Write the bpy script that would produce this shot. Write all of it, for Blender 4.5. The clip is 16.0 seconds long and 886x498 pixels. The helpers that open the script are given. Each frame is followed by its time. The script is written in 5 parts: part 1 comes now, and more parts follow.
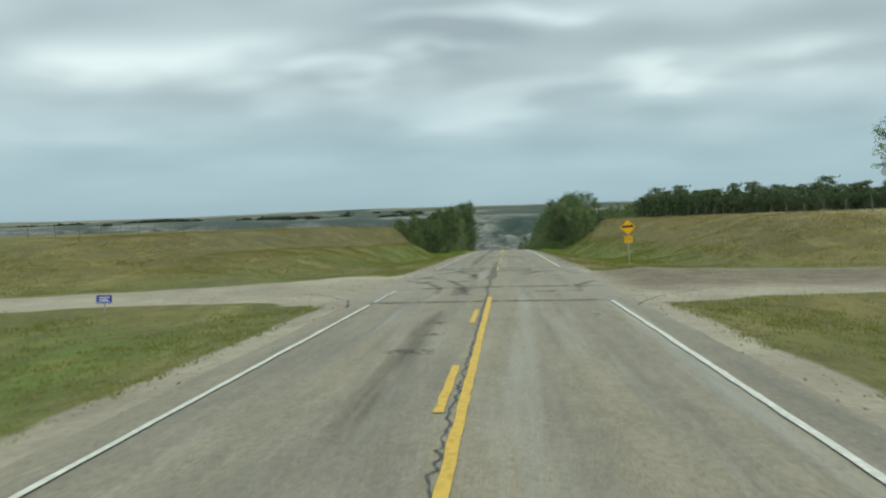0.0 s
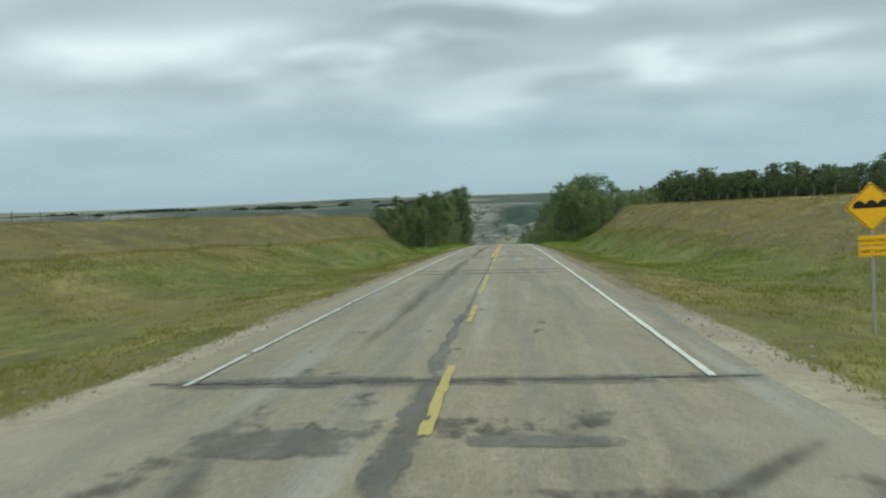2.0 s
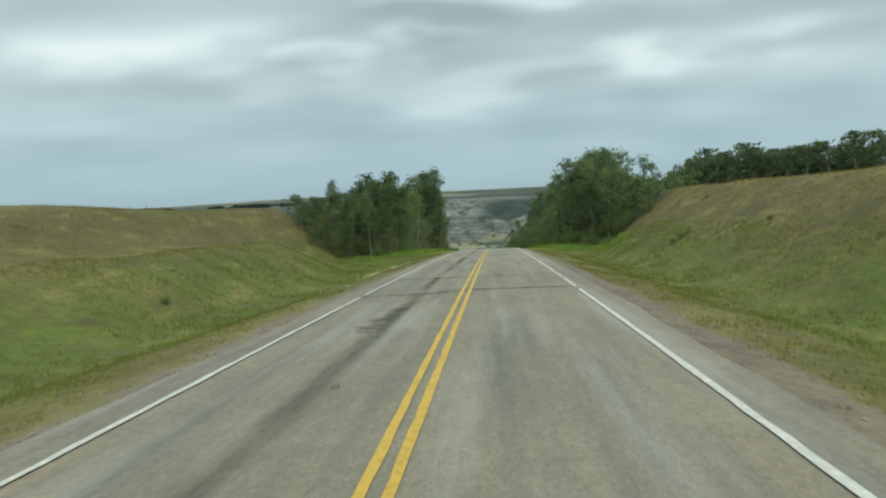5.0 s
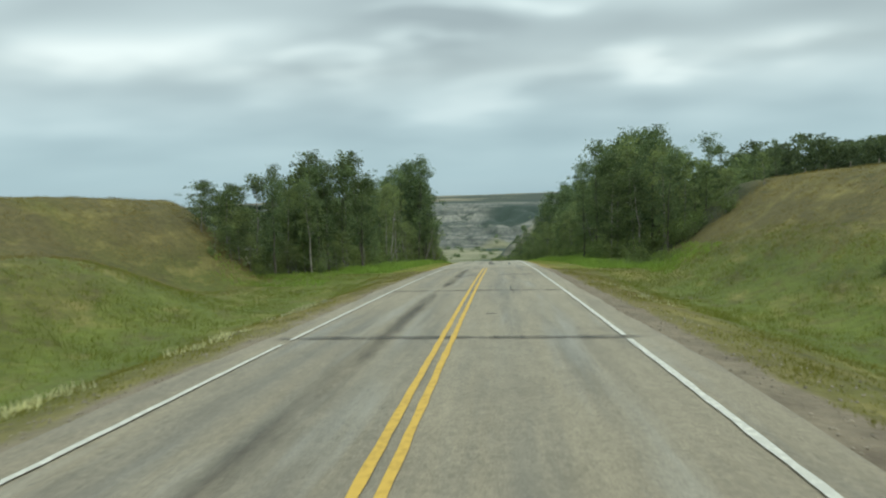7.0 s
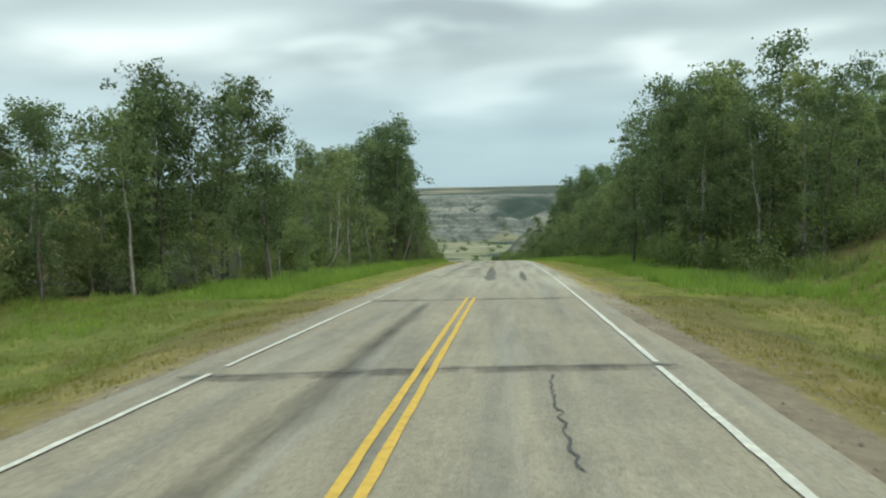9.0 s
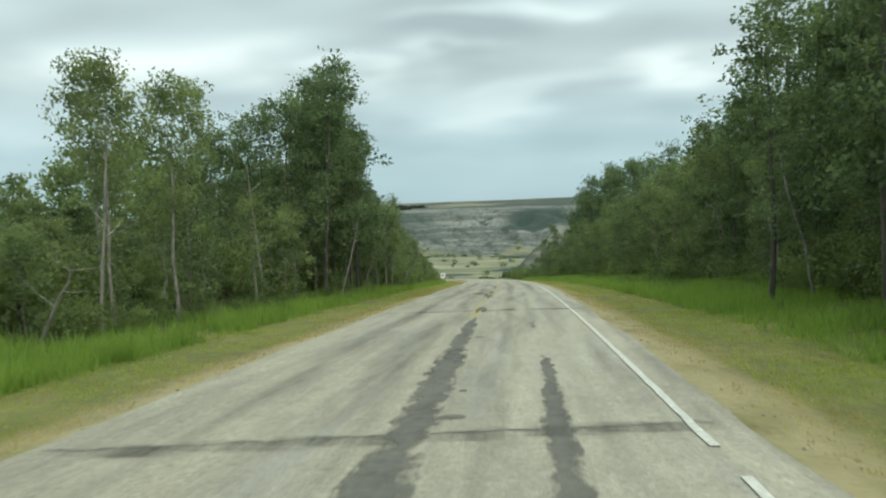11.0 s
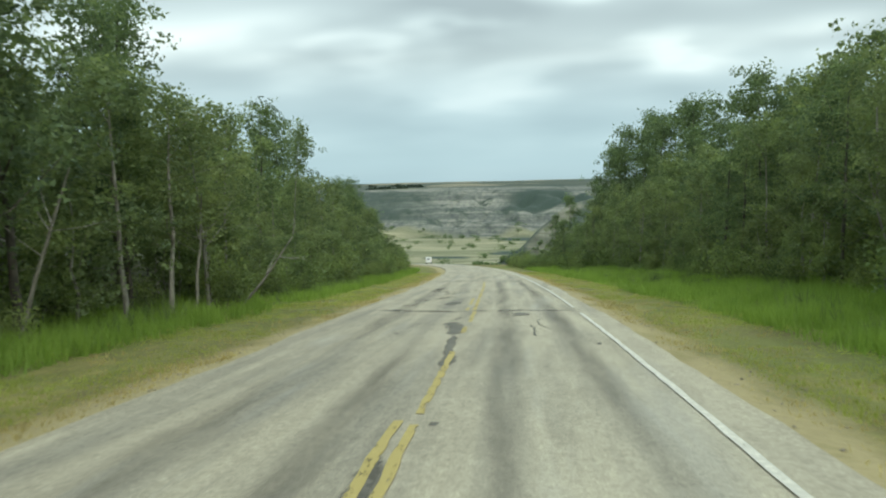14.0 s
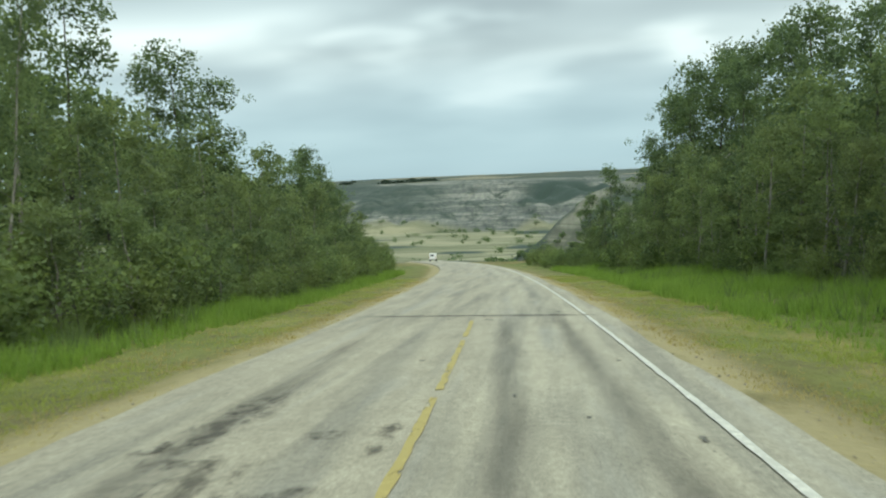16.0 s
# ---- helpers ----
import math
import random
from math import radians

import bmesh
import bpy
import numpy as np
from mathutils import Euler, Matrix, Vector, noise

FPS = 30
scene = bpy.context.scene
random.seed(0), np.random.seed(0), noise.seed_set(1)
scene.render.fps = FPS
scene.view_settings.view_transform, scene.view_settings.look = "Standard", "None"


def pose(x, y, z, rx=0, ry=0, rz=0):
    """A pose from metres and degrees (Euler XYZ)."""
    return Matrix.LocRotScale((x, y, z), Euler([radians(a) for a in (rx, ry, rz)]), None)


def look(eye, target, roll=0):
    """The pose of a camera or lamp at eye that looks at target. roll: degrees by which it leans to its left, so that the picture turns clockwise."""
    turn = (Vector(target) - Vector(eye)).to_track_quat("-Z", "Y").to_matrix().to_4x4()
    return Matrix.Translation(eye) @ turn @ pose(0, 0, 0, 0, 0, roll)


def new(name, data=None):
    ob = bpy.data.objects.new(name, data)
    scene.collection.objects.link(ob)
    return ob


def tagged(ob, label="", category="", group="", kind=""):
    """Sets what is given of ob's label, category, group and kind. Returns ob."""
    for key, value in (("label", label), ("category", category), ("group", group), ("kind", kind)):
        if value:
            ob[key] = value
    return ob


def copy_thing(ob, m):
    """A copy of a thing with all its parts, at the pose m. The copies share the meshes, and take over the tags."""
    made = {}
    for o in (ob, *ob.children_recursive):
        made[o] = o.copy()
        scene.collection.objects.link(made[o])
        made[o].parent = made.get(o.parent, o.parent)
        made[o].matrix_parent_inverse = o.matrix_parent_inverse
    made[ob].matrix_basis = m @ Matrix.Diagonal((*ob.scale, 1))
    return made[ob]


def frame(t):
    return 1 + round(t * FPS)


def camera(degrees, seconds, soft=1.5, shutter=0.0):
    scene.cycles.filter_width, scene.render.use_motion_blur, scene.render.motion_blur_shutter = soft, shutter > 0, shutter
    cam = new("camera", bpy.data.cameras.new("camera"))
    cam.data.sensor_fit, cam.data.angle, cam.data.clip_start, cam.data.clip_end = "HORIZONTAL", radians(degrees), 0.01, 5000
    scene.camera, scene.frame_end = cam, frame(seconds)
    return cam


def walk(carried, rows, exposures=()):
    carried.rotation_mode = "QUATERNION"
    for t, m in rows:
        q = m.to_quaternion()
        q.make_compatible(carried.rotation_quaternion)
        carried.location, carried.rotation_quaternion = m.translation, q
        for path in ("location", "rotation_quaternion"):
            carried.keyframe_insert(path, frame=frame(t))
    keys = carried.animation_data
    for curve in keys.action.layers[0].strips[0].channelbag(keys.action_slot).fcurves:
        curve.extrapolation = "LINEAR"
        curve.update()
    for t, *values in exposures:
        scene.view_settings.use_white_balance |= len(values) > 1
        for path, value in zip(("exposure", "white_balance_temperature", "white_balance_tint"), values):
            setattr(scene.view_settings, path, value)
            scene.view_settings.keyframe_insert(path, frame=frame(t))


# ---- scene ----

# ------------------------------------------------ camera
cam = camera(62.58, 16.0, soft=2.1, shutter=0.14)
PATH = [
    (0.0, 0.51, 0.00, 2.15, 5.02, -3.26, -1.59),
    (0.5, 0.63, 8.11, 1.88, 5.24, -3.31, -1.55),
    (1.0, 0.63, 16.01, 1.61, 5.35, -3.42, -1.53),
    (1.5, 0.83, 24.68, 1.31, 5.55, -3.74, -1.47),
    (2.0, 0.87, 32.93, 1.00, 5.17, -4.09, -1.77),
    (2.5, 0.94, 41.36, 0.68, 4.52, -4.16, -1.81),
    (3.0, 0.89, 50.01, 0.33, 4.51, -4.45, -1.32),
    (5.5, 0.87, 94.00, -1.64, 4.09, -4.42, -2.69),
    (6.0, 0.92, 102.19, -2.06, 4.10, -3.94, -2.58),
    (6.5, 0.90, 110.37, -2.48, 4.36, -3.88, -2.14),
    (7.0, 0.96, 118.78, -2.94, 4.37, -4.02, -1.76),
    (7.5, 1.00, 126.96, -3.40, 4.57, -4.11, -1.91),
    (8.0, 0.97, 135.57, -3.90, 4.80, -4.23, -1.66),
    (8.5, 1.04, 143.86, -4.39, 4.98, -4.70, -1.15),
    (11.0, 1.62, 185.94, -7.19, 6.05, -3.43, -2.15),
    (11.5, 1.58, 194.12, -7.79, 6.03, -3.27, -2.33),
    (12.0, 1.54, 201.70, -8.37, 5.38, -4.34, -2.95),
    (12.5, 1.38, 209.09, -8.94, 5.59, -5.04, -2.26),
    (13.0, 1.28, 216.11, -9.50, 6.40, -5.21, -1.42),
    (13.5, 1.18, 223.42, -10.10, 6.53, -4.84, -0.97),
    (14.0, 1.02, 231.06, -10.74, 6.07, -4.90, -1.21),
    (14.5, 0.89, 239.28, -11.46, 6.04, -5.75, -1.56),
    (15.0, 0.73, 247.51, -12.19, 6.56, -6.05, -1.61),
    (15.5, 0.60, 255.96, -12.97, 7.31, -5.55, -1.61),
    (16.0, 0.34, 263.92, -13.72, 7.43, -5.27, -2.20),
]


def eye_pose(x, y, z, yaw, pitch, roll):
    a, b = radians(yaw), radians(pitch)
    way = Vector((-math.sin(a) * math.cos(b), math.cos(a) * math.cos(b), math.sin(b)))
    return look((x, y, z), Vector((x, y, z)) + way, roll)


walk(cam, [(t, eye_pose(*row)) for t, *row in PATH], exposures=((0.0, 0.0, 6600, 4), (6.0, 0.0, 6660, 4), (8.5, 0.27, 6760, 4), (11.0, 0.26, 6760, 3), (13.5, 0.33, 6730, 3), (16.0, 0.30, 6700, 2)))


# ------------------------------------------------ sky and sun
SUN_EL, SUN_AZ = radians(48), radians(150)
world = bpy.data.worlds.new("overcast_sky")
scene.world = world
world.use_nodes = True
wn, wl = world.node_tree.nodes, world.node_tree.links
wn.clear()


def wmath(op, a, b=None, clamp=False):
    n = wn.new("ShaderNodeMath")
    n.operation, n.use_clamp = op, clamp
    for k, v in enumerate((a, b)):
        if v is None:
            continue
        if isinstance(v, (int, float)):
            n.inputs[k].default_value = v
        else:
            wl.new(v, n.inputs[k])
    return n.outputs[0]


coord = wn.new("ShaderNodeTexCoord").outputs["Generated"]
sep = wn.new("ShaderNodeSeparateXYZ")
wl.new(coord, sep.inputs[0])
up = wmath("MAXIMUM", sep.outputs[2], 0.0)
lift = wmath("ADD", up, 0.20)
comb = wn.new("ShaderNodeCombineXYZ")
wl.new(wmath("DIVIDE", sep.outputs[0], lift), comb.inputs[0])
wl.new(wmath("DIVIDE", sep.outputs[1], lift), comb.inputs[1])


def wnoise(scale, detail, rough, shift, squash=(1, 1, 1)):
    m = wn.new("ShaderNodeMapping")
    m.inputs["Location"].default_value = shift
    m.inputs["Scale"].default_value = squash
    wl.new(comb.outputs[0], m.inputs[0])
    n = wn.new("ShaderNodeTexNoise")
    n.inputs["Scale"].default_value, n.inputs["Detail"].default_value, n.inputs["Roughness"].default_value = scale, detail, rough
    wl.new(m.outputs[0], n.inputs["Vector"])
    return n.outputs["Fac"]


def wramp(fac, stops):
    n = wn.new("ShaderNodeValToRGB")
    e = n.color_ramp.elements
    while len(e) < len(stops):
        e.new(0.5)
    for k, (p, c) in enumerate(stops):
        e[k].position, e[k].color = p, (*c, 1)
    wl.new(fac, n.inputs[0])
    return n.outputs[0]


big = wnoise(0.8, 1.5, 0.45, (1.1, 2.4, 0))
fine = wnoise(2.1, 1.6, 0.45, (0.4, 7.3, 2), (0.9, 1.0, 1))
warp = wnoise(3.2, 2.0, 0.5, (6.1, 3.3, 5))
# thin, bright places in the cloud: sideways, height, half width, half height, strength
ahead = wmath("MAXIMUM", sep.outputs[1], 0.05)
side_way = wmath("ADD", wmath("DIVIDE", sep.outputs[0], ahead), wmath("MULTIPLY", wmath("SUBTRACT", warp, 0.5), 0.22))
height_way = wmath("ADD", wmath("DIVIDE", sep.outputs[2], ahead), wmath("MULTIPLY", wmath("SUBTRACT", fine, 0.5), 0.10))
thin = 0.0
for a, e, ra, re, amount in ((-0.56, 0.212, 0.15, 0.030, 0.207), (-0.24, 0.190, 0.085, 0.019, 0.207), (-0.11, 0.212, 0.05, 0.014, 0.146), (0.195, 0.172, 0.075, 0.022, 0.220), (0.03, 0.152, 0.075, 0.015, 0.098), (-0.07, 0.130, 0.085, 0.016, 0.110), (0.39, 0.182, 0.075, 0.020, 0.146), (-0.35, 0.235, 0.13, 0.018, 0.085), (0.02, 0.262, 0.10, 0.012, 0.171), (-0.72, 0.13, 0.2, 0.02, 0.073), (0.14, 0.235, 0.22, 0.028, -0.07), (-0.12, 0.29, 0.25, 0.03, -0.06), (0.45, 0.235, 0.16, 0.025, -0.05), (0.62, 0.15, 0.14, 0.02, 0.085)):
    dx, dy = wmath("DIVIDE", wmath("SUBTRACT", side_way, a), ra), wmath("DIVIDE", wmath("SUBTRACT", height_way, e), re)
    spot = wmath("POWER", 2.718, wmath("MULTIPLY", wmath("ADD", wmath("MULTIPLY", dx, dx), wmath("MULTIPLY", dy, dy)), -0.8))
    thin = wmath("ADD", wmath("MULTIPLY", spot, amount), thin)
cloud = wmath("ADD", wmath("ADD", wmath("MULTIPLY", big, 0.42), wmath("MULTIPLY", fine, 0.38)), wmath("ADD", thin, 0.048))
cloud_col = wramp(cloud, ((0.35, (0.312, 0.378, 0.41)), (0.45, (0.428, 0.515, 0.55)), (0.54, (0.555, 0.655, 0.69)), (0.68, (0.765, 0.86, 0.885))))
low_col = wn.new("ShaderNodeRGB")
low_col.outputs[0].default_value = (0.455, 0.650, 0.770, 1)
mixlow = wn.new("ShaderNodeMix")
mixlow.data_type = "RGBA"
wl.new(wramp(up, ((0.03, (0.12,) * 3), (0.17, (1,) * 3))), mixlow.inputs["Factor"])
wl.new(low_col.outputs[0], mixlow.inputs["A"])
wl.new(cloud_col, mixlow.inputs["B"])
sky = wn.new("ShaderNodeTexSky")
sky.sky_type, sky.sun_disc, sky.sun_elevation, sky.sun_rotation = "NISHITA", False, SUN_EL, SUN_AZ
bg_sky, bg_cloud, both, out = (wn.new(k) for k in ("ShaderNodeBackground", "ShaderNodeBackground", "ShaderNodeAddShader", "ShaderNodeOutputWorld"))
bg_sky.inputs[1].default_value = 0.01
wl.new(wmath("MULTIPLY", wmath("ADD", wmath("MULTIPLY", up, wmath("ADD", wmath("MULTIPLY", up, 1.6), 1.7)), 1.0), 0.73), bg_cloud.inputs[1])
wl.new(sky.outputs[0], bg_sky.inputs[0])
wl.new(mixlow.outputs["Result"], bg_cloud.inputs[0])
wl.new(bg_sky.outputs[0], both.inputs[0])
wl.new(bg_cloud.outputs[0], both.inputs[1])
wl.new(both.outputs[0], out.inputs[0])

sun = new("sun", bpy.data.lights.new("sun", "SUN"))
sun.data.energy, sun.data.angle, sun.data.color = 1.05, radians(25), (1.0, 0.96, 0.9)
sun.matrix_world = look((0, 0, 0), (-math.sin(SUN_AZ) * math.cos(SUN_EL), -math.cos(SUN_AZ) * math.cos(SUN_EL), -math.sin(SUN_EL)))


# ------------------------------------------------ materials
class Mat:
    """A node material under construction."""

    def __init__(self, name, rough=0.8, metal=0.0):
        self.m = bpy.data.materials.new(name)
        self.m.use_nodes = True
        self.n, self.l = self.m.node_tree.nodes, self.m.node_tree.links
        self.b = self.n["Principled BSDF"]
        self.b.inputs["Roughness"].default_value, self.b.inputs["Metallic"].default_value = rough, metal
        self.b.inputs["Specular IOR Level"].default_value = 0.3
        self.c = self.n.new("ShaderNodeTexCoord").outputs["Object"]

    def put(self, v, socket):
        if isinstance(v, (int, float)):
            socket.default_value = v
        elif isinstance(v, tuple):
            socket.default_value = (*v, 1) if len(v) == 3 else v
        else:
            self.l.new(v, socket)

    def noise(self, scale, detail=4, rough=0.55, stretch=(1, 1, 1), shift=(0, 0, 0)):
        m = self.n.new("ShaderNodeMapping")
        m.inputs["Scale"].default_value, m.inputs["Location"].default_value = stretch, shift
        self.l.new(self.c, m.inputs[0])
        t = self.n.new("ShaderNodeTexNoise")
        t.inputs["Scale"].default_value, t.inputs["Detail"].default_value, t.inputs["Roughness"].default_value = scale, detail, rough
        self.l.new(m.outputs[0], t.inputs["Vector"])
        return t.outputs["Fac"]

    def ramp(self, fac, lo, hi, a=(0, 0, 0), b=(1, 1, 1)):
        r = self.n.new("ShaderNodeValToRGB")
        e = r.color_ramp.elements
        e[0].position, e[0].color, e[1].position, e[1].color = lo, (*a, 1), hi, (*b, 1)
        self.l.new(fac, r.inputs[0])
        return r.outputs[0]

    def mix(self, fac, a, b, blend="MIX"):
        x = self.n.new("ShaderNodeMix")
        x.data_type, x.blend_type = "RGBA", blend
        self.put(fac, x.inputs["Factor"]), self.put(a, x.inputs["A"]), self.put(b, x.inputs["B"])
        return x.outputs["Result"]

    def math(self, op, a, b=0.0, clamp=False):
        x = self.n.new("ShaderNodeMath")
        x.operation, x.use_clamp = op, clamp
        self.put(a, x.inputs[0]), self.put(b, x.inputs[1])
        return x.outputs[0]

    def axis(self, k):
        s = self.n.new("ShaderNodeSeparateXYZ")
        self.l.new(self.c, s.inputs[0])
        return s.outputs[k]

    def attr(self, name):
        a = self.n.new("ShaderNodeAttribute")
        a.attribute_name = name
        return a.outputs["Fac"]

    def bump(self, height, strength, distance):
        b = self.n.new("ShaderNodeBump")
        b.inputs["Strength"].default_value, b.inputs["Distance"].default_value = strength, distance
        self.l.new(height, b.inputs["Height"])
        self.l.new(b.outputs[0], self.b.inputs["Normal"])
        return self

    def colour(self, v):
        self.put(v, self.b.inputs["Base Color"])
        return self


def plain(name, col, rough=0.6, metal=0.0, vary=0.12, scale=6.0):
    m = Mat(name, rough, metal)
    dark = tuple(c * (1 - vary) for c in col)
    light = tuple(min(1, c * (1 + vary)) for c in col)
    m.colour(m.ramp(m.noise(scale), 0.3, 0.7, dark, light))
    return m.m


def leaf_material(name, a, b, c, through_light=0.5, clump_shade=((0.56, 0.59, 0.63), (1.36, 1.32, 1.18))):
    m = Mat(name, 0.6)
    g = m.n.new("ShaderNodeNewGeometry")
    o = m.n.new("ShaderNodeObjectInfo")
    col = m.mix(g.outputs["Random Per Island"], a, b)
    col = m.mix(m.math("MULTIPLY", o.outputs["Random"], 0.55), col, c)
    # lit clumps and shaded gaps between them, put into the colour by noise
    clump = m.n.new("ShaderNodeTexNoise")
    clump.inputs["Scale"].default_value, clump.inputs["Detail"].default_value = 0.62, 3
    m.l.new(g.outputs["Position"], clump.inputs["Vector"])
    col = m.mix(1.0, col, m.ramp(clump.outputs["Fac"], 0.34, 0.66, *clump_shade), "MULTIPLY")
    m.colour(col)
    m.b.inputs["Specular IOR Level"].default_value = 0.15
    t = m.n.new("ShaderNodeBsdfTranslucent")
    m.put(m.mix(1.0, col, (1.25, 1.2, 0.8), "MULTIPLY"), t.inputs["Color"])
    x = m.n.new("ShaderNodeMixShader")
    x.inputs[0].default_value = through_light
    m.l.new(m.b.outputs[0], x.inputs[1])
    m.l.new(t.outputs[0], x.inputs[2])
    m.l.new(x.outputs[0], m.n["Material Output"].inputs["Surface"])
    return m.m


GRAVEL = (0.335, 0.295, 0.208)


def ground_material():
    m = Mat("prairie_ground", 0.95)
    blot, mid, tiny = m.noise(0.045, 4, 0.6), m.noise(0.35, 5, 0.6), m.noise(6.0, 4, 0.7)
    dry = m.mix(mid, (0.130, 0.102, 0.032), (0.200, 0.155, 0.052))
    green = m.mix(mid, (0.076, 0.090, 0.018), (0.120, 0.130, 0.030))
    lush = m.mix(mid, (0.080, 0.110, 0.017), (0.132, 0.163, 0.029))
    grass = m.mix(m.ramp(blot, 0.40, 0.62), green, dry)
    grass = m.mix(m.attr("dry"), grass, dry)
    grass = m.mix(m.math("MULTIPLY", m.attr("lush"), m.ramp(m.noise(0.16, 4, 0.6, (1, 0.5, 1)), 0.2, 0.5)), grass, lush)
    grass = m.mix(m.math("MULTIPLY", m.attr("brown"), m.ramp(m.noise(0.16, 4, 0.6, (1, 1, 1), (9, 4, 0)), 0.30, 0.55)), grass, m.mix(mid, (0.088, 0.076, 0.030), (0.145, 0.122, 0.050)))
    patchy = m.noise(0.75, 5, 0.72, (1.0, 0.55, 1.6), (5, 1, 3))
    grass = m.mix(m.ramp(patchy, 0.50, 0.68), grass, m.mix(mid, (0.072, 0.070, 0.022), (0.125, 0.105, 0.038)))
    grass = m.mix(m.math("MULTIPLY", m.ramp(m.noise(0.5, 5, 0.7, (1.0, 0.4, 1.6), (1, 7, 2)), 0.52, 0.66), 0.7), grass, m.mix(mid, (0.19, 0.165, 0.052), (0.26, 0.215, 0.078)))
    grass = m.mix(0.85, grass, m.ramp(m.noise(2.2, 6, 0.78, (1, 0.7, 1)), 0.3, 0.7, (0.62, 0.64, 0.62), (1.36, 1.32, 1.28)), "MULTIPLY")
    grass = m.mix(0.7, grass, m.ramp(m.noise(0.22, 4, 0.65, (1.3, 0.45, 1.3), (2, 2, 8)), 0.32, 0.68, (0.70, 0.74, 0.72), (1.24, 1.20, 1.16)), "MULTIPLY")
    clay = m.mix(m.noise(0.05, 5, 0.7, (0.5, 0.5, 9)), (0.058, 0.066, 0.060), (0.158, 0.162, 0.138))
    scrub = (0.034, 0.050, 0.036)
    strata = m.ramp(m.noise(0.06, 4, 0.62, (0.08, 0.08, 5.6)), 0.47, 0.57)
    clay = m.mix(m.math("MULTIPLY", strata, 0.62), clay, (0.265, 0.260, 0.215))
    clay = m.mix(m.math("MULTIPLY", m.ramp(m.noise(0.03, 5, 0.7), 0.52, 0.62), 0.85), clay, scrub)
    # stretched noise streaks, darker and lighter than the clay
    clay_streaks = m.ramp(m.noise(0.12, 5, 0.75, (1.6, 0.35, 0.5), (7, 2, 1)), 0.38, 0.62, (0.66, 0.68, 0.72), (1.22, 1.20, 1.14))
    clay = m.mix(0.9, clay, clay_streaks, "MULTIPLY")
    gravel = m.mix(tiny, tuple(0.8 * v for v in GRAVEL), tuple(1.25 * v for v in GRAVEL))
    gravel = m.mix(m.ramp(mid, 0.35, 0.65), gravel, (0.25, 0.205, 0.15))
    gravel = m.mix(m.math("MULTIPLY", m.ramp(m.noise(2.6, 5, 0.7), 0.54, 0.66), 0.28), gravel, (0.17, 0.135, 0.10))
    pale_field = (0.24, 0.212, 0.145)
    field = m.mix(m.ramp(m.noise(0.004, 3, 0.5, (1, 2.5, 1)), 0.36, 0.46), (0.215, 0.19, 0.125), (0.050, 0.062, 0.044))
    field = m.mix(m.math("MULTIPLY", m.attr("pale_field"), m.ramp(m.noise(0.006, 2, 0.5, (1, 2.5, 1), (4, 1, 0)), 0.40, 0.5)), field, pale_field)
    wood = (0.032, 0.050, 0.038)
    sage = m.mix(m.ramp(m.noise(0.022, 5, 0.68, (0.5, 1.6, 1)), 0.38, 0.62), (0.105, 0.122, 0.066), (0.300, 0.280, 0.180))
    grass = m.mix(m.attr("sage"), grass, sage)
    col = m.mix(m.attr("far_field"), grass, field)
    col = m.mix(m.attr("clay"), col, clay)
    straw = m.mix(mid, (0.255, 0.212, 0.105), (0.365, 0.305, 0.160))
    col = m.mix(m.math("MULTIPLY", m.attr("straw"), m.ramp(m.noise(0.7, 4, 0.6, (1, 0.5, 1), (3, 0, 0)), 0.2, 0.5)), col, straw)
    soil = m.mix(m.ramp(m.noise(1.1, 6, 0.7), 0.3, 0.7), (0.085, 0.063, 0.040), (0.225, 0.178, 0.118))
    gravel = m.mix(m.attr("soil"), gravel, soil)
    edge = m.math("ADD", m.attr("gravel"), m.math("MULTIPLY", m.math("SUBTRACT", mid, 0.5), 0.9))
    col = m.mix(m.math("MULTIPLY", m.ramp(edge, 0.42, 0.62), m.ramp(m.attr("gravel"), 0.02, 0.12)), col, gravel)
    # ground colour is darker inside the wood's edge
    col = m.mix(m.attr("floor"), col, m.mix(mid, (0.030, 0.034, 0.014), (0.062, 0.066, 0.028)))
    col = m.mix(m.attr("scrub"), col, wood)
    col = m.mix(0.35, col, m.ramp(tiny, 0.25, 0.75, (0.6, 0.6, 0.6), (1.4, 1.4, 1.4)), "MULTIPLY")
    m.colour(col).bump(m.math("ADD", tiny, m.math("MULTIPLY", mid, 1.5)), 0.6, 0.12)
    return m.m


